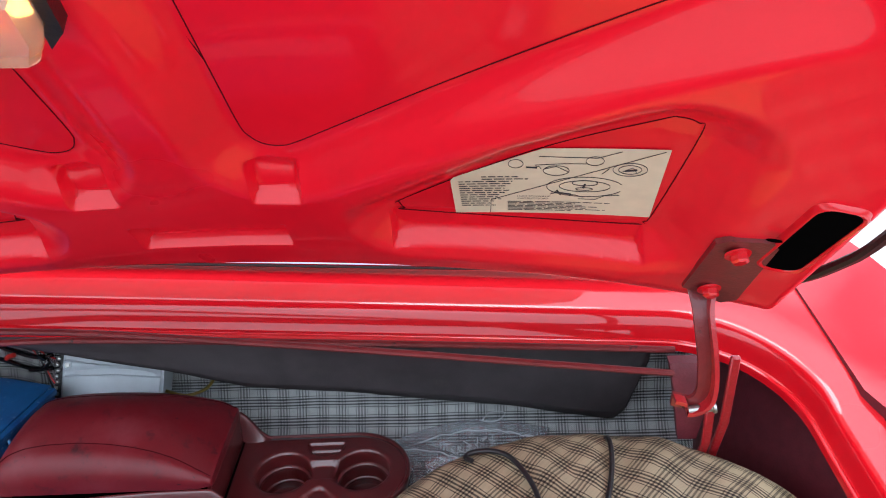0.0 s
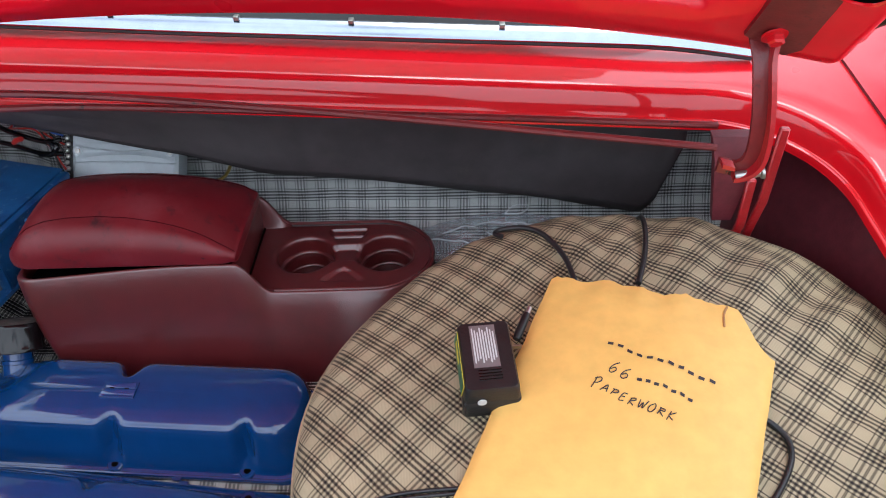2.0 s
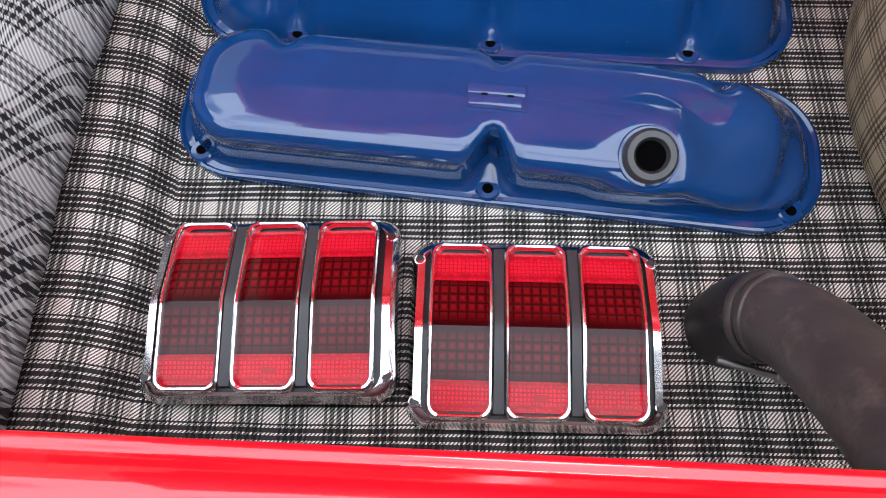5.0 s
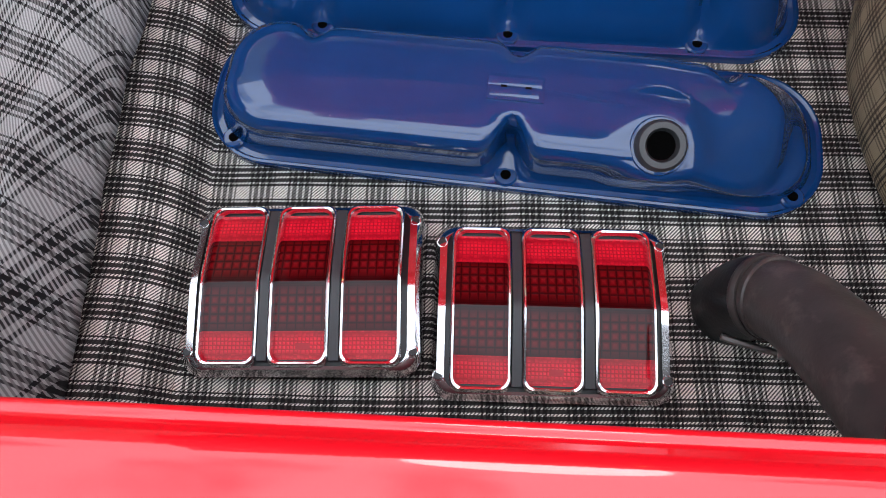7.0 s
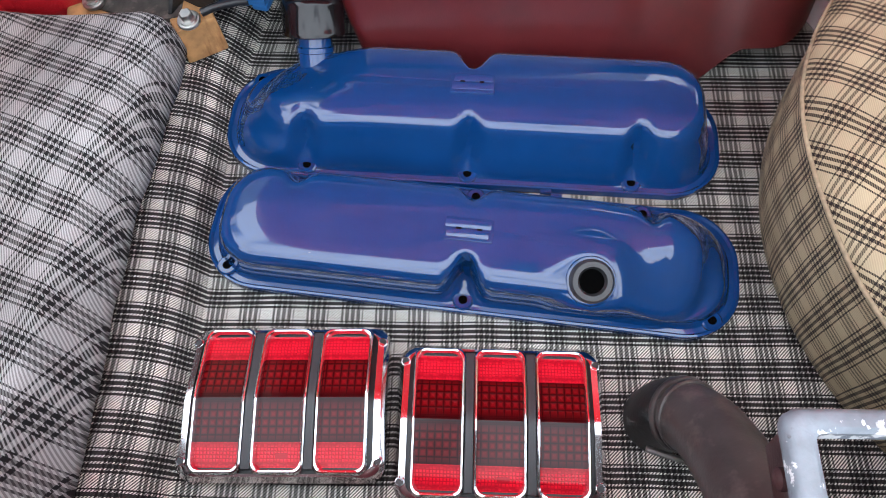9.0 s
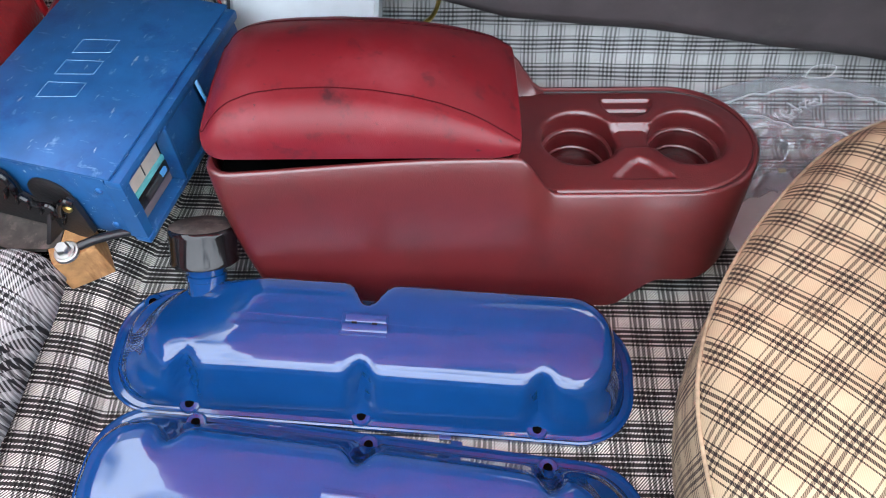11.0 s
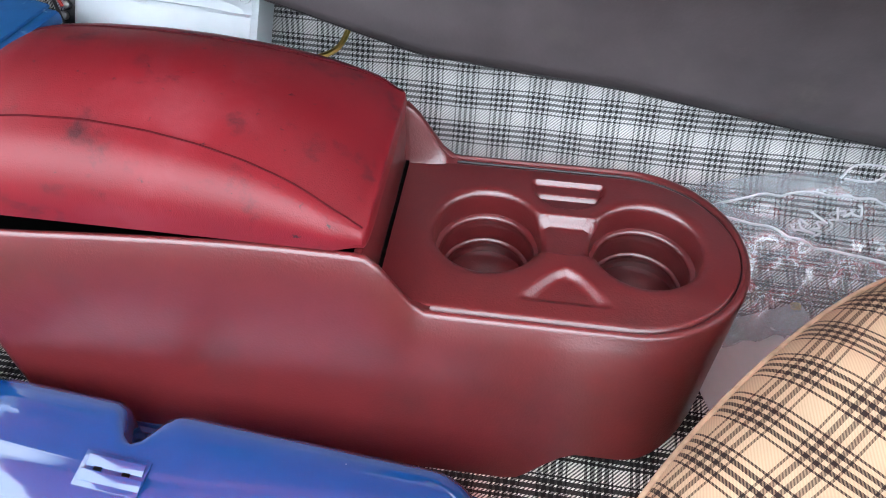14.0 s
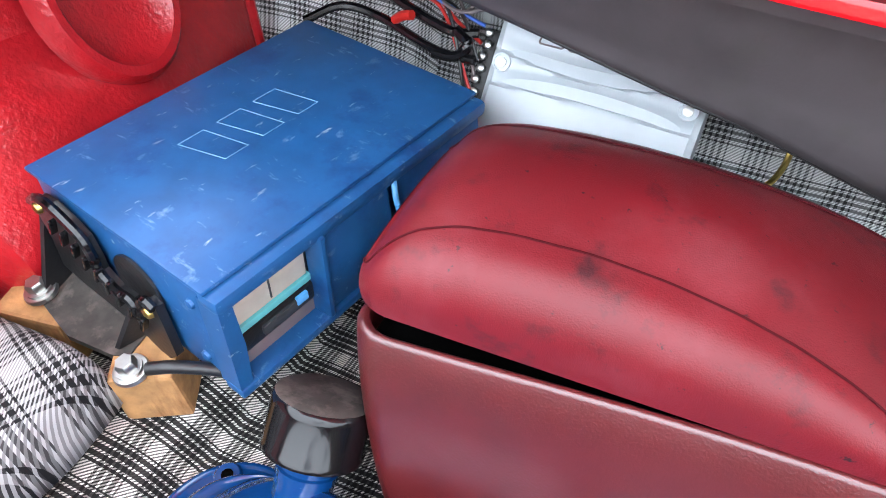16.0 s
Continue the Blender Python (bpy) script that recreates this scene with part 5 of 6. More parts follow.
part("vent", turned(((0.024, 0.0), (0.024, 0.002), (0.020, 0.003), (0.006, 0.002)), 24, m=vent_m), BLACK, changer, "round black vent cover")

# mounting bracket: a ribbed upright against the changer's end, a dusty foot plate between the bolts
bracket = thing("mount_bracket", JM, "black steel mounting bracket bolted to wooden blocks", "bracket")
shape = [(-0.176, 0.066), (-0.172, 0.078), (-0.160, 0.086), (-0.145, 0.088), (-0.128, 0.083), (-0.114, 0.076), (-0.110, 0.062), (-0.110, 0.048), (-0.096, 0.040), (-0.080, 0.041), (-0.074, 0.030), (-0.066, 0.048), (-0.058, 0.056),
         (-0.050, 0.054), (-0.048, 0.036), (-0.046, 0.008), (-0.060, -0.006), (-0.090, 0.006), (-0.152, 0.008), (-0.176, 0.012), (-0.172, 0.045)]
up = loft([[Vector((x, -0.002, z)) for x, z in shape], [Vector((x, -0.008, z)) for x, z in shape]])
part("upright", up, BLACK, bracket, smooth=False)
part("rolled_edge", tube([(x, -0.009, z) for x, z in shape[1:14]], 0.0036, 8, 4), BLACK_GLOSS, bracket, "glossy rolled black edge")
for k in range(9):
    a = k / 8
    part("rib", boxed((0.003, 0.006, 0.016), (0, 0, 0), 0.0008, Matrix.Translation((-0.152 + 0.082 * a, -0.010, 0.066 - 0.040 * a)) @ Matrix.Rotation(radians(25), 4, "Y")), BLACK_GLOSS, bracket, "small moulded rib")
BI = JM.inverted()


def in_bracket(points):
    return [BI @ Vector(p) for p in points]


foot = [(-0.836, 0.802), (-0.834, 0.832), (-0.822, 0.846), (-0.771, 0.834), (-0.745, 0.822), (-0.744, 0.790), (-0.757, 0.787), (-0.797, 0.787)]
part("foot", loft([in_bracket([(x, y, 0.089 + 0.03 * (y - 0.79)) for x, y in foot]), in_bracket([(x, y, 0.095 + 0.03 * (y - 0.79)) for x, y in foot])]), DUST, bracket, "dusty black foot plate", smooth=False)
for gusset in (((-0.836, 0.804, 0.096), (-0.838, 0.842, 0.096), (-0.840, 0.845, 0.165)), ((-0.757, 0.792, 0.096), (-0.741, 0.822, 0.097), (-0.742, 0.826, 0.145))):
    part("gusset", loft([in_bracket(gusset), in_bracket([(x + 0.004, y, z) for x, y, z in gusset])]), BLACK, bracket, "black triangular stiffener", smooth=False)
for x, z in ((-0.164, 0.076), (-0.058, 0.046)):
    part("screw", turned(((0.005, 0.0), (0.004, 0.003), (0.001, 0.004)), 10, m=Matrix.Translation((x, -0.009, z)) @ Matrix.Rotation(radians(90), 4, "X")), BRASS, bracket, "small brass-coloured screw")


def hex_bolt(at):
    top = thing("hex_bolt", pose(*at, 4, -3, 10) @ Matrix.Diagonal((0.82, 0.82, 0.85, 1)), "zinc hexagon bolt on a wide washer in the wooden block", "bolt", "bracket bolts")
    part("washer", turned(((0.0145, -0.004), (0.0155, -0.002), (0.0145, 0.001), (0.010, 0.0015)), 28), STEEL, top)
    part("washer", turned(((0.0115, 0.0015), (0.0115, 0.004)), 28), STEEL, top)
    part("head", turned(((0.0088, 0.004), (0.0088, 0.011), (0.0072, 0.013)), 6), STEEL, top)
    return top


hex_bolt((-0.732, 0.781, 0.100))
hex_bolt((-0.840, 0.808, 0.100))


def wood(at, size, turn, label):
    bm = boxed(size, (0, 0, size[2] / 2), 0.003)
    for v in bm.verts:
        v.co.x += 0.002 * wob(v.co.x * 14, v.co.y * 12, v.co.z * 16)
        v.co.y += 0.003 * wob(v.co.y * 14, v.co.x * 12, v.co.z * 16 + 4)
    ob = part("wood_block", bm, WOOD, None, loc=pose(*at, 0, 0, turn), smooth=False)
    return tagged(ob, label, "wood block", "wood blocks")


wood((-0.735, 0.796, 0.044), (0.046, 0.040, 0.050), 28, "raw wooden spacer block with a split corner under a bolt")
wood((-0.842, 0.806, 0.046), (0.060, 0.040, 0.046), 8, "raw wooden spacer block beside the cloth panel")
lead = part("cable", tube([(-0.716, 0.783, 0.108), (-0.700, 0.790, 0.110), (-0.680, 0.800, 0.106), (-0.660, 0.812, 0.095)], 0.0045, 10, 6), BLACK, None)
tagged(lead, "short black cable clamped under a bolt", "cable")

# ---- amplifier and its wiring ----
AM = pose(-0.528, 1.055, 0.095, 50, 0, -4)
amp = thing("amplifier", AM, "silver car amplifier leaning behind the console", "amplifier")


def amp_top(a, c):
    x, y = -0.088 + 0.176 * a, -0.07 + 0.20 * c
    z = 0.0
    for left, right, dip in ((0.098, 0.106, 0.010), (0.070, 0.072, -0.004)):
        yy = y - (left + (right - left) * a - dip * math.sin(math.pi * a))
        z -= 0.0085 * math.sin(math.pi * a) ** 0.5 * ease(0.016, 0.0, yy) * ease(-0.003, 0.0, yy)
    z -= 0.004 * (ease(0.97, 1.0, a) + ease(0.03, 0.0, a) + ease(0.97, 1.0, c) + ease(0.03, 0.0, c))
    return (x, y, z)


part("top_plate", grid(amp_top, steps(0, 1, 70), steps(0, 1, 80)), SILVER, amp)
part("case", boxed((0.175, 0.198, 0.036), (0, 0.03, -0.022), 0.003), SILVER, amp)
for x, y in ((-0.078, 0.087), (0.076, 0.089), (-0.078, -0.030), (0.076, -0.040)):
    part("screw_ring", turned(((0.0080, 0.0), (0.0078, 0.0012), (0.0066, 0.0012), (0.0064, 0.0002)), 20, m=Matrix.Translation((x, y, 0.0))), SILVER, amp)
    part("screw", turned(((0.0042, 0.0), (0.0040, 0.0014), (0.002, 0.0016)), 14, m=Matrix.Translation((x, y, 0))), STEEL, amp)
part("name_bar", boxed((0.038, 0.007, 0.0008), (0.010, 0.0380, 0.0004), 0.0), SILVER, amp, "small raised bar")
part("name_rim", boxed((0.040, 0.0008, 0.0012), (0.010, 0.0420, 0.0004), 0.0), BLACK, amp, "dark outline")
part("name_rim", boxed((0.040, 0.0008, 0.0012), (0.010, 0.0340, 0.0004), 0.0), BLACK, amp, "dark outline")
for k, w in enumerate((0.013, 0.009, 0.010, 0.009)):
    cx = (-0.040, -0.018, 0.000, 0.018)[k]
    pts = [(cx + x + 0.25 * y, 0.117 + y, 0.0006) for x, y in rrect(w * 0.8, 0.0080, 0.002, 3, 2)]
    part("raised_print", tube(pts + pts[:1], 0.0008, 6, 1), WIRE_GREY, amp, "plain dark outline of a raised block")
part("terminal_strip", boxed((0.012, 0.15, 0.022), (-0.094, 0.035, -0.016), 0.001), BLACK, amp, "black terminal strip")
for k in range(14):
    part("terminal", turned(((0.0036, 0.0), (0.0036, 0.004), (0.002, 0.005)), 8, m=Matrix.Translation((-0.095 - 0.002 * (k % 2), -0.02 + 0.0098 * k, -0.004))), STEEL, amp)


def wire(pts, r, mat, label):
    return tagged(part("wire", tube(pts, r, 8, 7), mat, None), label, "wire", "amplifier wires")


wire([(-0.626, 1.125, 0.178), (-0.650, 1.120, 0.178), (-0.700, 1.128, 0.190), (-0.735, 1.140, 0.200), (-0.76, 1.16, 0.19)], 0.0042, BLACK_GLOSS, "thick glossy black power cable")
wire([(-0.624, 1.112, 0.160), (-0.660, 1.108, 0.165), (-0.715, 1.120, 0.176), (-0.750, 1.115, 0.182), (-0.78, 1.10, 0.17)], 0.0040, BLACK_GLOSS, "thick glossy black power cable")
wire([(-0.645, 1.120, 0.180), (-0.632, 1.116, 0.172), (-0.640, 1.108, 0.163), (-0.660, 1.106, 0.163)], 0.0046, BLACK_GLOSS, "looped glossy black cable end")
for i in range(8):
    x0, z0 = -0.632 - 0.004 * (i % 3), 0.205 - 0.012 * i
    wig = [wob(i * 3.1, k * 1.7, 0.5) * 0.022 for k in range(5)]
    pts = [(-0.622, 1.145 - 0.008 * i, 0.205 - 0.011 * i), (-0.650 + wig[0], 1.135 + wig[1], 0.190 + wig[2]), (-0.690 + wig[3], 1.150 + wig[0], 0.195 + wig[4]), (-0.730 + wig[1], 1.165 + wig[2], 0.175 + wig[3]), (-0.78, 1.18 + wig[4], 0.15)]
    wire(pts, 0.0016, (WIRE_GREY, WIRE_GREY, WIRE_BLUE, WIRE_RED, BLACK, WIRE_GREY, WIRE_RED, BLACK)[i], ("thin grey speaker wire", "thin grey speaker wire", "thin blue signal wire", "thin red power wire", "thin black amplifier wire", "thin grey speaker wire", "thin red power wire", "thin black amplifier wire")[i])
wire([(-0.700, 1.118, 0.178), (-0.690, 1.114, 0.186), (-0.680, 1.112, 0.190)], 0.0042, WIRE_RED, "short red sleeved connector")
wire([(-0.435, 1.085, 0.128), (-0.405, 1.090, 0.112), (-0.378, 1.115, 0.105), (-0.368, 1.138, 0.118), (-0.372, 1.150, 0.135)], 0.0026, BRASS, "bent brass-coloured rod behind the console")

# ---- spare wheel in its plaid cover ----
TX, TY = 0.193, 0.566
spare = thing("spare_wheel", pose(TX, TY, 0), "spare wheel lying flat in a cream and black plaid cloth cover", "spare wheel")


def tyre_profile():
    pts = [(0.300, 0.0), (0.325, 0.012), (0.338, 0.05), (0.346, 0.11), (0.350, 0.165), (0.352, 0.180), (0.345, 0.193), (0.325, 0.207), (0.28, 0.221), (0.22, 0.228), (0.15, 0.229), (0.08, 0.228), (0.0015, 0.228)]
    return pts


TP = profile(tyre_profile(), 4)
NA = 120


def tyre_at(i, k):
    r, z, _ = TP[i]
    a = 2 * math.pi * k / NA
    x, y = r * math.cos(a), r * math.sin(a)
    z += (0.006 * wob(x, y, 0.5, 7) + 0.003 * wob(x, y, 1.5, 20)) * ease(0.17, 0.21, z) * ease(0.36, 0.30, r)
    z += 0.006 * wob(a * 5.5, r * 4, 2.0) * ease(0.17, 0.20, z) * ease(0.36, 0.335, r) * ease(0.20, 0.29, r)
    pull = ease(-0.5, 0.2, math.cos(a - radians(40)))
    z += 0.010 * pull * wob(math.cos(a) * 7, math.sin(a) * 7, r * 5) * ease(0.17, 0.20, z) * ease(0.355, 0.335, r) * ease(0.16, 0.27, r)
    rr = 1 + 0.010 * wob(math.cos(a) * 2, math.sin(a) * 2, z * 5, 1.5) * ease(0.02, 0.10, z)
    # the cloth is drawn in flat beside the console
    far = math.exp(-((math.degrees(a) - 48) / 28) ** 2)
    rr += 0.045 * far * ease(0.10, 0.17, z)
    z += 0.008 * far * ease(0.15, 0.19, z) * ease(0.14, 0.28, r)
    rr -= 0.042 * math.exp(-((math.degrees(a) - 138) / 20) ** 2)
    return (x * rr, y * rr, z)


RIM_I = min(range(len(TP)), key=lambda i: abs(TP[i][1] - 0.180) + (0 if TP[i][0] > 0.3 else 9))
ca, sa = math.cos(radians(-47)), math.sin(radians(-47))


def top_uv(i, k):
    r = TP[-1][2] - TP[i][2]
    a = 2 * math.pi * k / NA
    x, y = r * math.cos(a), r * math.sin(a)
    return (x * ca - y * sa, x * sa + y * ca)


part("cover_top", grid(tyre_at, list(range(RIM_I, len(TP))), list(range(NA + 1)), top_uv), COVER, spare, "cream plaid cloth top")
part("cover_side", grid(tyre_at, list(range(0, RIM_I + 1)), list(range(NA + 1)), lambda i, k: (0.35 * 2 * math.pi * k / NA, TP[i][2])), COVER, spare, "plaid cloth side wall")
part("piping", tube([Vector(tyre_at(RIM_I, k)) + Vector((0, 0, 0.001)) for k in range(NA + 1)], 0.0022, 8, 1, ends=False), CORDING, spare, "corded seam")

# ---- envelope, charger, cords ----
def env_line(a, c):
    p0 = Vector((-0.006, 0.458)).lerp(Vector((0.224, 0.358)), a)
    p1 = Vector((0.124, 0.768)).lerp(Vector((0.360, 0.688)), a)
    torn = 0.008 * wob(a * 9, 0.3) + 0.004 * wob(a * 31, 1.0) - 0.050 * ease(0.80, 0.98, a) - 0.012 * ease(0.25, 0.0, a)
    rough = Vector((0.0012 * wob(a * 9, c * 8), 0.0012 * wob(c * 9, a * 10, 2.0)))
    return p0.lerp(p1, c * (1 + torn / 0.35)) + rough


def env_at(a, c, lift=1.0):
    p = env_line(a, c)
    body = (math.sin(math.pi * min(1, max(0, a))) * math.sin(math.pi * min(1, max(0, c * 0.97 + 0.0)))) ** 0.45
    crease = 0.0025 * wob(p.x, p.y, 0, 16) + 0.0035 * wob(p.x * 0.6, p.y, 3, 8)
    return Vector((p.x, p.y, 0.238 + lift * (0.020 * body + crease * body) + (0.004 * wob(a * 8, c * 3) * ease(0.85, 1, c) if lift else -0.002)))


env = thing("envelope", Matrix.Translation((0, 0, 0)), "padded yellow manila envelope, torn at its top, on the wheel", "envelope")
part("front_sheet", grid(env_at, steps(0, 1, 44), steps(0, 1, 56)), PAPER, env)
part("back_sheet", grid(lambda a, c: env_at(a, c, 0.0), steps(0, 1, 20), steps(0, 1, 24)), PAPER, env)
part("fold", tube([env_at(a, 0.012) + Vector((0, 0, 0.0004)) for a in steps(0.02, 0.98, 20)], 0.0016, 6, 1), PAPER, env, "crumpled folded bottom edge")
part("tear", tube([env_at(0.77, 0.99) + Vector((0, 0, 0.001)), env_at(0.765, 0.95) + Vector((0, 0, 0.001)), env_at(0.775, 0.90) + Vector((0, 0, 0.001))], 0.0012, 6, 3), WOOD, env, "short tear in the paper")


def on_env(bm, a0, c0, w, h, slant=0.0):
    """Lay flat writing (unit wide) on the envelope."""
    for v in bm.verts:
        a = a0 + v.co.x * w
        c = c0 + v.co.y * h + v.co.x * slant
        v.co = env_at(a, c) + Vector((0, 0, 0.0010))
    return bm


def strokes(n, seed):
    r = random.Random(seed)
    bm = bmesh.new()
    for k in range(n):
        x, w = k / n, 0.55 / n
        lift = r.uniform(-0.1, 0.1)
        bm.faces.new([bm.verts.new((x + dx, 0.3 + lift + dy, 0)) for dx, dy in ((0, 0), (w, 0.02), (w, 0.42), (0, 0.40))])
    return bm


# pen strokes of the handwritten capitals, each in a unit box
PEN = {
    "P": [[(0.1, 0), (0.2, 1)], [(0.0, 0.85), (0.6, 1.0), (0.8, 0.75), (0.5, 0.5), (0.15, 0.45)]],
    "A": [[(0.0, 0), (0.5, 1), (0.8, 0)], [(0.15, 0.35), (0.75, 0.4)]],
    "E": [[(0.7, 1), (0.15, 0.95), (0.1, 0.0), (0.7, 0.05)], [(0.12, 0.5), (0.6, 0.55)]],
    "R": [[(0.1, 0), (0.15, 1)], [(0.0, 0.9), (0.6, 1.0), (0.7, 0.7), (0.15, 0.5), (0.8, 0.0)]],
    "W": [[(0.0, 1), (0.25, 0), (0.5, 0.7), (0.7, 0), (1.0, 1.05)]],
    "O": [[(0.5, 1), (0.1, 0.7), (0.15, 0.15), (0.55, 0.0), (0.85, 0.4), (0.7, 0.9), (0.45, 1)]],
    "K": [[(0.1, 0), (0.2, 1)], [(0.85, 1), (0.2, 0.5), (0.9, 0.0)]],
    "6": [[(0.7, 1.0), (0.25, 0.7), (0.1, 0.25), (0.4, 0.0), (0.75, 0.25), (0.55, 0.5), (0.15, 0.3)]],
}


def pen(word, a0, c0, w, h, drop):
    bm = bmesh.new()
    r = random.Random(len(word))
    for n, ch in enumerate(word):
        big = 1.45 if n == 0 and len(word) > 2 else r.uniform(0.85, 1.05)
        for line in PEN[ch]:
            pts = [env_at(a0 + (n * 1.12 + x * (0.9 if big < 1.2 else 1.0)) * w + y * 0.25 * w, c0 + y * big * h - n * drop + r.uniform(-0.02, 0.02) * h) + Vector((0, 0, 0.0007)) for x, y in line]
            tube(pts, 0.00055, 5, 4, bm=bm)
    return bm


part("ink_bars", on_env(strokes(11, 3), 0.34, 0.705, 0.46, 0.026, -0.045), INK, env, "row of plain ink bars")
part("writing", pen("66", 0.375, 0.605, 0.042, 0.042, 0.002), INK, env, "handwritten ink figures")
part("ink_bars", on_env(strokes(7, 5), 0.490, 0.602, 0.24, 0.026, -0.02), INK, env, "plain ink bar")
part("writing", pen("PAPERWORK", 0.335, 0.538, 0.033, 0.028, 0.0038), INK, env, "handwritten ink word")

charger = thing("charger", pose(0.041, 0.624, 0.229, 0, 0, 6) @ Matrix.Diagonal((0.88, 0.88, 0.86, 1)), "black plug-in battery charger with printed labels, on the spare wheel", "charger")
cs = bmesh.new()
lower = rrect(0.033, 0.050, 0.006, 4, 3)
loft([[Vector((x * k, y * k2, z)) for x, y in lower] for k, k2, z in ((0.94, 0.96, 0.0), (1.0, 1.0, 0.003), (1.0, 1.0, 0.026), (0.97, 0.98, 0.0275), (0.97, 0.98, 0.029), (0.92, 0.96, 0.048), (0.86, 0.93, 0.051))], bm=cs)
part("case", cs, BLACK, charger)
part("rating_label", boxed((0.030, 0.060, 0.0006), (-0.002, 0.012, 0.0512)), WIRE_GREY, charger, "grey printed rating label")
for k in range(9):
    part("print_line", boxed((0.0016, 0.050 - 0.006 * (k % 3), 0.0004), (-0.0140 + 0.0030 * k, 0.013, 0.0516)), WHITE, charger, "tiny pale print line")
for k in range(4):
    part("groove", boxed((0.026, 0.0012, 0.0006), (0.0, -0.022 - 0.004 * k, 0.0512)), BLACK_GLOSS, charger, "moulded groove")
side = Matrix.Translation((-0.0318, 0.0, 0.0385)) @ Matrix.Rotation(radians(-80), 4, "Y")
part("side_label", boxed((0.018, 0.078, 0.0008), (0, 0, 0.0006), 0, side), YELLOW, charger, "yellow label border")
part("side_label", boxed((0.016, 0.075, 0.0008), (0, 0, 0.0010), 0, side), GREEN, charger, "green printed label")
part("side_print", boxed((0.006, 0.030, 0.0004), (0.001, 0.014, 0.0016), 0, side), YELLOW, charger, "yellow print bar")
part("seal", turned(((0.0052, 0.0), (0.0052, 0.001)), 18, m=Matrix.Translation((-0.012, -0.0495, 0.030)) @ Matrix.Rotation(radians(90), 4, "X")), WHITE, charger, "round white seal")
part("prong", boxed((0.012, 0.0016, 0.006), (0.038, 0.022, 0.030)), STEEL, charger)
part("cord_collar", turned(((0.006, 0.0), (0.0055, 0.016), (0.004, 0.02)), 14, m=Matrix.Translation((0.014, -0.050, 0.014)) @ Matrix.Rotation(radians(90), 4, "X")), BLACK, charger)


def tyre_top(x, y):
    px, py = x - TX, y - TY
    r = math.hypot(px, py)
    z = max((p[1] for p in TP if abs(p[0] - r) < 0.03 and p[1] > 0.17), default=0.2)
    for p, q in zip(TP, TP[1:]):
        if p[1] > 0.178 and q[0] <= r <= p[0]:
            z = p[1] + (q[1] - p[1]) * (p[0] - r) / max(1e-6, p[0] - q[0])
    a = math.atan2(py, px) % (2 * math.pi)
    return z + 0.006 * wob(px, py, 0.5, 7) + 0.003 * wob(px, py, 1.5, 20) + 0.0008 + 0.006 * max(0, wob(a * 5.5, r * 4, 2.0)) * ease(0.20, 0.29, r) + 0.004 * ease(0.26, 0.31, r)


def cord(points, r, label, mat=BLACK):
    pts = [(p[0], p[1], p[2] if len(p) > 2 else tyre_top(p[0], p[1]) + r) for p in points]
    return tagged(part("cord", tube(pts, r, 10, 8), mat, None), label, "cord", "charger cords")


for off in (0.0, 0.0046):
    cord([(0.060 + off, 0.50), (0.010, 0.497 + off), (-0.063 - off * 0.3, 0.490 + off), (-0.100 - off, 0.462), (-0.108 - off, 0.425), (-0.085 - off, 0.385), (-0.040, 0.352 - off), (0.020, 0.340 - off), (0.080 + off, 0.352 - off), (0.114 + off, 0.375), (0.124 + off, 0.41), (0.13 + off, 0.45)], 0.0020, "thin black twin charger lead curling over the cover")
cord([(0.300, 0.585), (0.322, 0.566), (0.328, 0.545), (0.318, 0.520), (0.295, 0.490), (0.27, 0.47)], 0.0030, "thin black charger lead beside the envelope")
cord([(0.150, 0.745), (0.140, 0.800), (0.118, 0.845), (0.095, 0.862), (0.068, 0.866), (0.058, 0.856), (0.066, 0.846)], 0.0034, "black elastic cord over the wheel cover")
cord([(0.220, 0.755), (0.235, 0.800), (0.246, 0.850), (0.248, 0.885), (0.248, 0.915, 0.17)], 0.0034, "black elastic cord over the wheel cover")
plug = thing("lead_plug", pose(0.082, 0.690, 0.239, 0, 0, -24), "small black barrel plug with a steel tip", "plug")
part("grip", turned(((0.004, -0.02), (0.0048, -0.012), (0.0048, 0.010), (0.0036, 0.014)), 14, m=Matrix.Rotation(radians(-78), 4, "X")), BLACK, plug)
part("tip", turned(((0.003, 0.014), (0.003, 0.022)), 12, m=Matrix.Rotation(radians(-78), 4, "X")), STEEL, plug)

# ---- zip bag ----
FAR = [(-0.066, 1.046), (-0.010, 1.064), (0.052, 1.078), (0.098, 1.082), (0.146, 1.076), (0.199, 1.068)]
NEAR = [(-0.066, 1.040), (-0.021, 1.032), (0.018, 1.014), (0.051, 0.996), (0.085, 0.991), (0.127, 0.990), (0.19, 0.985)]


def along(pts, a):
    path = smooth_path([(x, y, 0) for x, y in pts], 8)
    k = min(len(path) - 1.001, max(0.0, a) * (len(path) - 1))
    return path[int(k)].lerp(path[int(k) + 1], k - int(k))


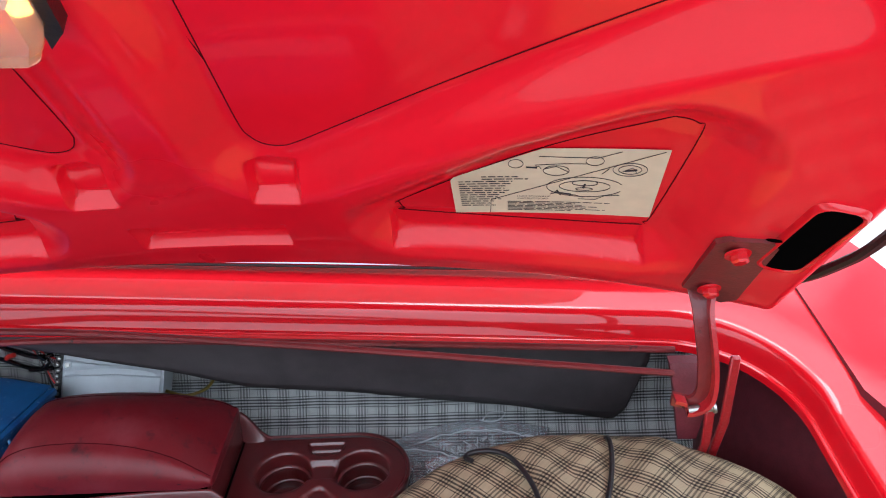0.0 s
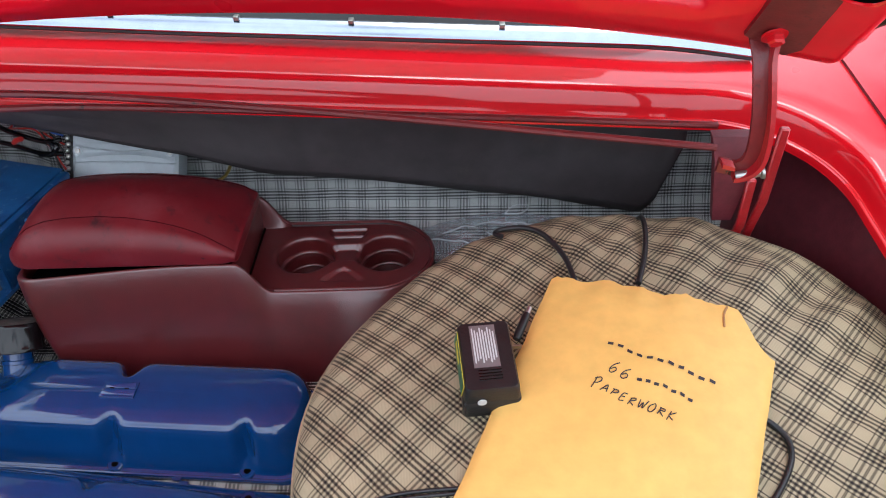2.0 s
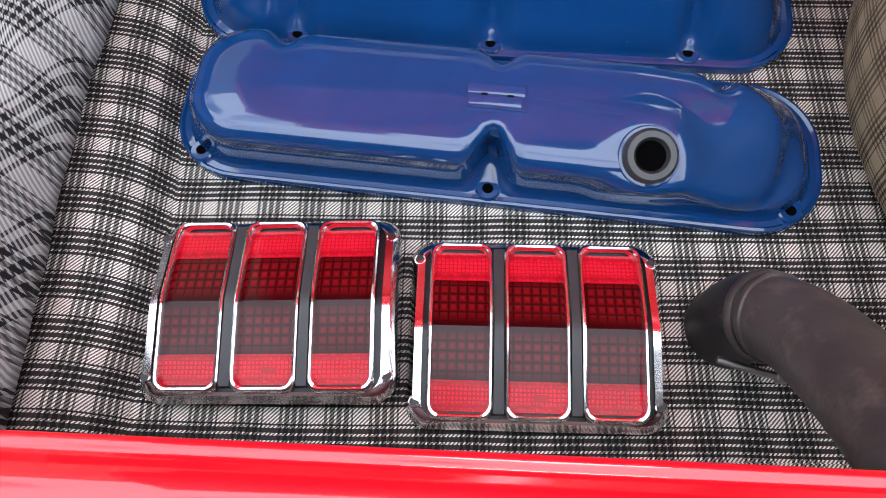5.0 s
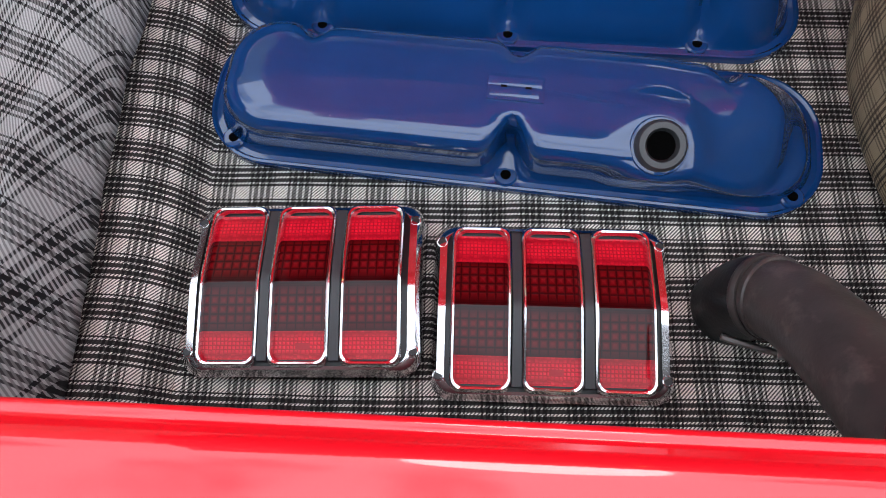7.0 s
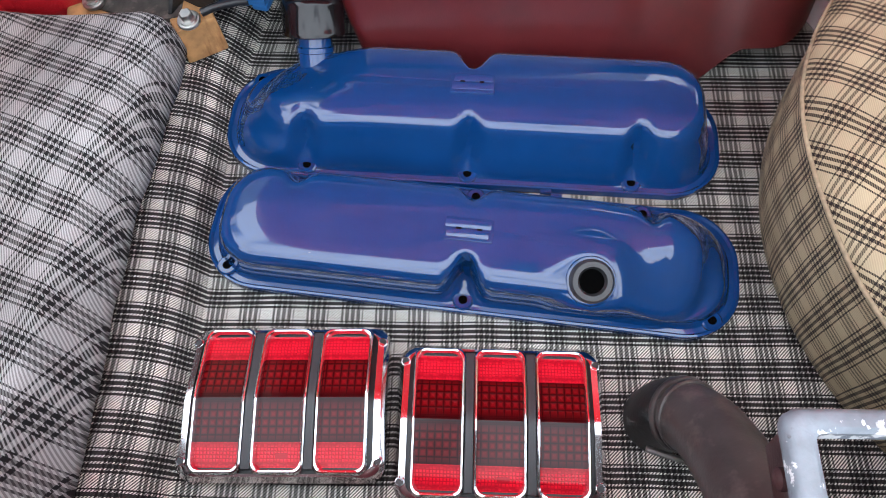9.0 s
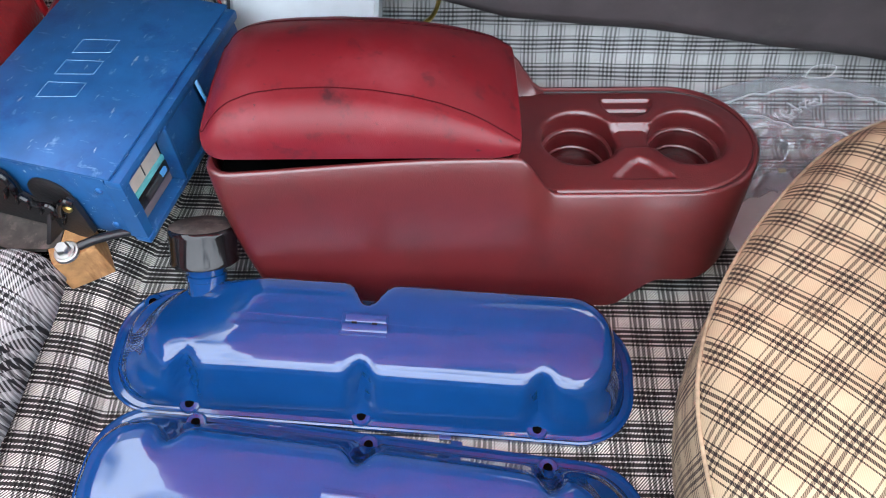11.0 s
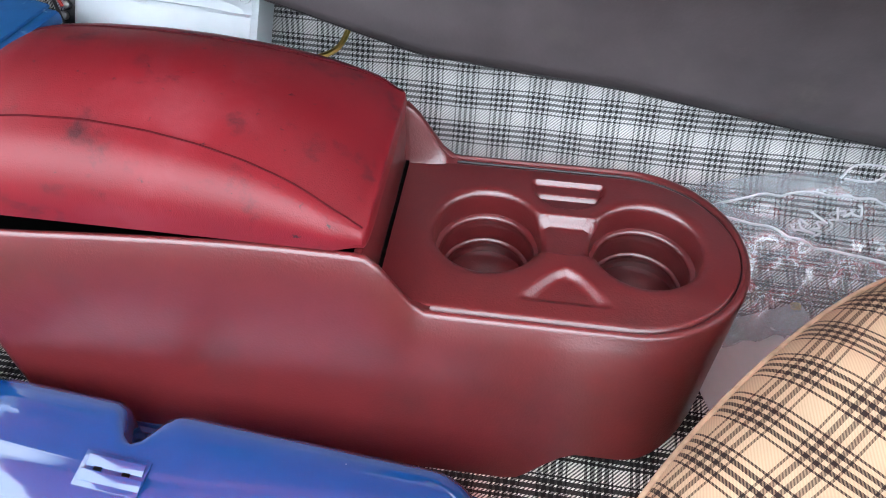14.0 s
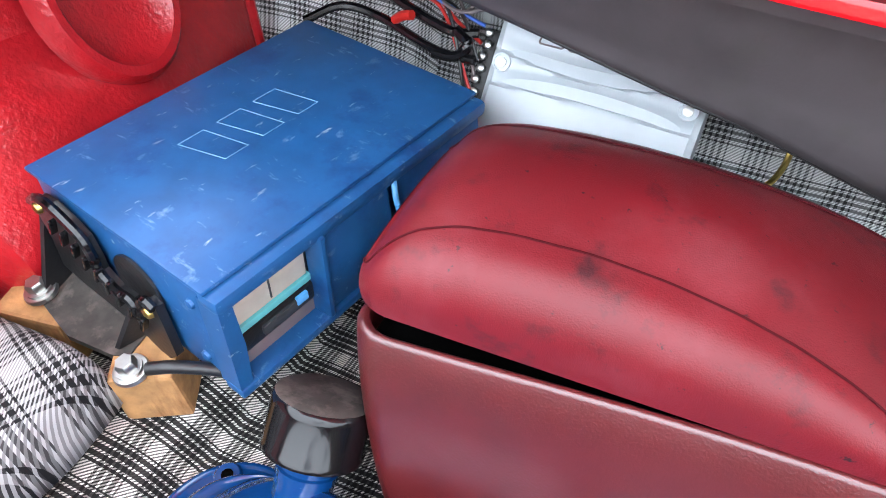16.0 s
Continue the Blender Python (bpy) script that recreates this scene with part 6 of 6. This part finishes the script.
def film_at(lip, a, c, seed):
    """c = 0 at the lip, 1 at the closed end of the bag."""
    p = along(lip, a)
    end = Vector((-0.012 + 0.16 * a, 0.915 + 0.02 * math.sin(a * 3), 0))
    q = p.lerp(end, c)
    rise = 0.052 if lip is NEAR else 0.046
    z = 0.006 + rise * ((1 - c) ** 1.1 if lip is FAR else (1 - c * c)) * (1 + 0.35 * math.sin(a * 3.1))
    fold = 0.018 * abs(wob(q.x, q.y, seed, 34)) + 0.008 * wob(q.x * 1.7, q.y, seed + 2, 60) * ease(0.1, 0.5, c)
    return Vector((q.x, q.y, max(0.004, z * 0.75 + fold * ease(0.0, 0.15, c) * ease(0.0, 0.1, a))))


def polythene():
    """Thin clear film: mostly see-through, a faint haze, sharp gloss on its crinkles."""
    m = bpy.data.materials.new("clear_polythene")
    m.use_nodes = True
    n, l = m.node_tree.nodes, m.node_tree.links
    n.remove(n["Principled BSDF"])
    see, haze, shine = n.new("ShaderNodeBsdfTransparent"), n.new("ShaderNodeBsdfDiffuse"), n.new("ShaderNodeBsdfGlossy")
    see.inputs["Color"].default_value = (0.90, 0.92, 0.93, 1)
    haze.inputs["Color"].default_value = (0.62, 0.66, 0.69, 1)
    shine.inputs["Roughness"].default_value = 0.10
    at, tex, bp = n.new("ShaderNodeTexCoord"), n.new("ShaderNodeTexNoise"), n.new("ShaderNodeBump")
    tex.inputs["Scale"].default_value, tex.inputs["Detail"].default_value, tex.inputs["Distortion"].default_value = 26.0, 2.0, 1.0
    bp.inputs["Strength"].default_value, bp.inputs["Distance"].default_value = 0.7, 0.005
    l.new(at.outputs["Object"], tex.inputs["Vector"])
    l.new(tex.outputs["Fac"], bp.inputs["Height"])
    l.new(bp.outputs["Normal"], shine.inputs["Normal"])
    body, film = n.new("ShaderNodeMixShader"), n.new("ShaderNodeMixShader")
    body.inputs[0].default_value = 0.27
    l.new(see.outputs[0], body.inputs[1])
    l.new(haze.outputs[0], body.inputs[2])
    film.inputs[0].default_value = 0.09
    l.new(body.outputs[0], film.inputs[1])
    l.new(shine.outputs[0], film.inputs[2])
    l.new(film.outputs[0], n["Material Output"].inputs["Surface"])
    return m


GLASSY = polythene()
FILM = material("milky_zip", (0.80, 0.82, 0.84), 0.25, coat=0.5)
FILM.node_tree.nodes["Principled BSDF"].inputs["Alpha"].default_value = 0.55
bag = thing("zip_bag", Matrix.Translation((0, 0, 0)), "crumpled clear plastic zip bag lying on the mat", "plastic bag")
for lip, name in ((FAR, "back_film"), (NEAR, "front_film")):
    part(name, grid(lambda a, c: film_at(lip, a, c, 0.4 if lip is FAR else 1.9), steps(0, 1, 70), steps(0, 1, 46)), GLASSY, bag)
    part("lip", grid(lambda a, c: film_at(lip, a, c, 0.4 if lip is FAR else 1.9) + Vector((0, 0, 0.0012)), steps(0, 1, 50), steps(0.0, 0.14, 4)), GLASSY, bag, "doubled film at the bag's mouth")
    part("zip_strip", tube([film_at(lip, a, 0.15, 0.4 if lip is FAR else 1.9) + Vector((0, 0, 0.0016)) for a in steps(0.06, 0.98, 40)], 0.0012, 6, 1), FILM, bag, "milky zip strip")
for k in range(6):
    a0, y0 = 0.040 + 0.012 * k, 1.012 + 0.007 * k
    loop = [(a0 + 0.018 * wob(k * 1.3, j * 0.8), y0 + 0.011 * wob(j * 0.9, k * 2.1), 0.030 + 0.004 * j + 0.010 * wob(k, j)) for j in range(7)]
    part("tie", tube(loop, 0.0011, 6, 4), FILM, bag, "loose clear plastic tie")
part("tie", tube([(0.085, 1.075, 0.052), (0.100, 1.090, 0.056), (0.125, 1.088, 0.058), (0.112, 1.072, 0.056), (0.088, 1.074, 0.053)], 0.0012, 6, 4), FILM, bag, "loose clear plastic tie")
part("crumb", boxed((0.008, 0.006, 0.004), (0.050, 0.962, 0.010), 0.001), BRASS, bag, "small brass-coloured fitting inside the bag")
card = part("white_card", boxed((0.12, 0.09, 0.0012), (0, 0, 0)), WHITE, None, loc=pose(0.020, 0.905, 0.004, 0, 0, 24))
tagged(card, "small sheet of white card on the mat", "card")
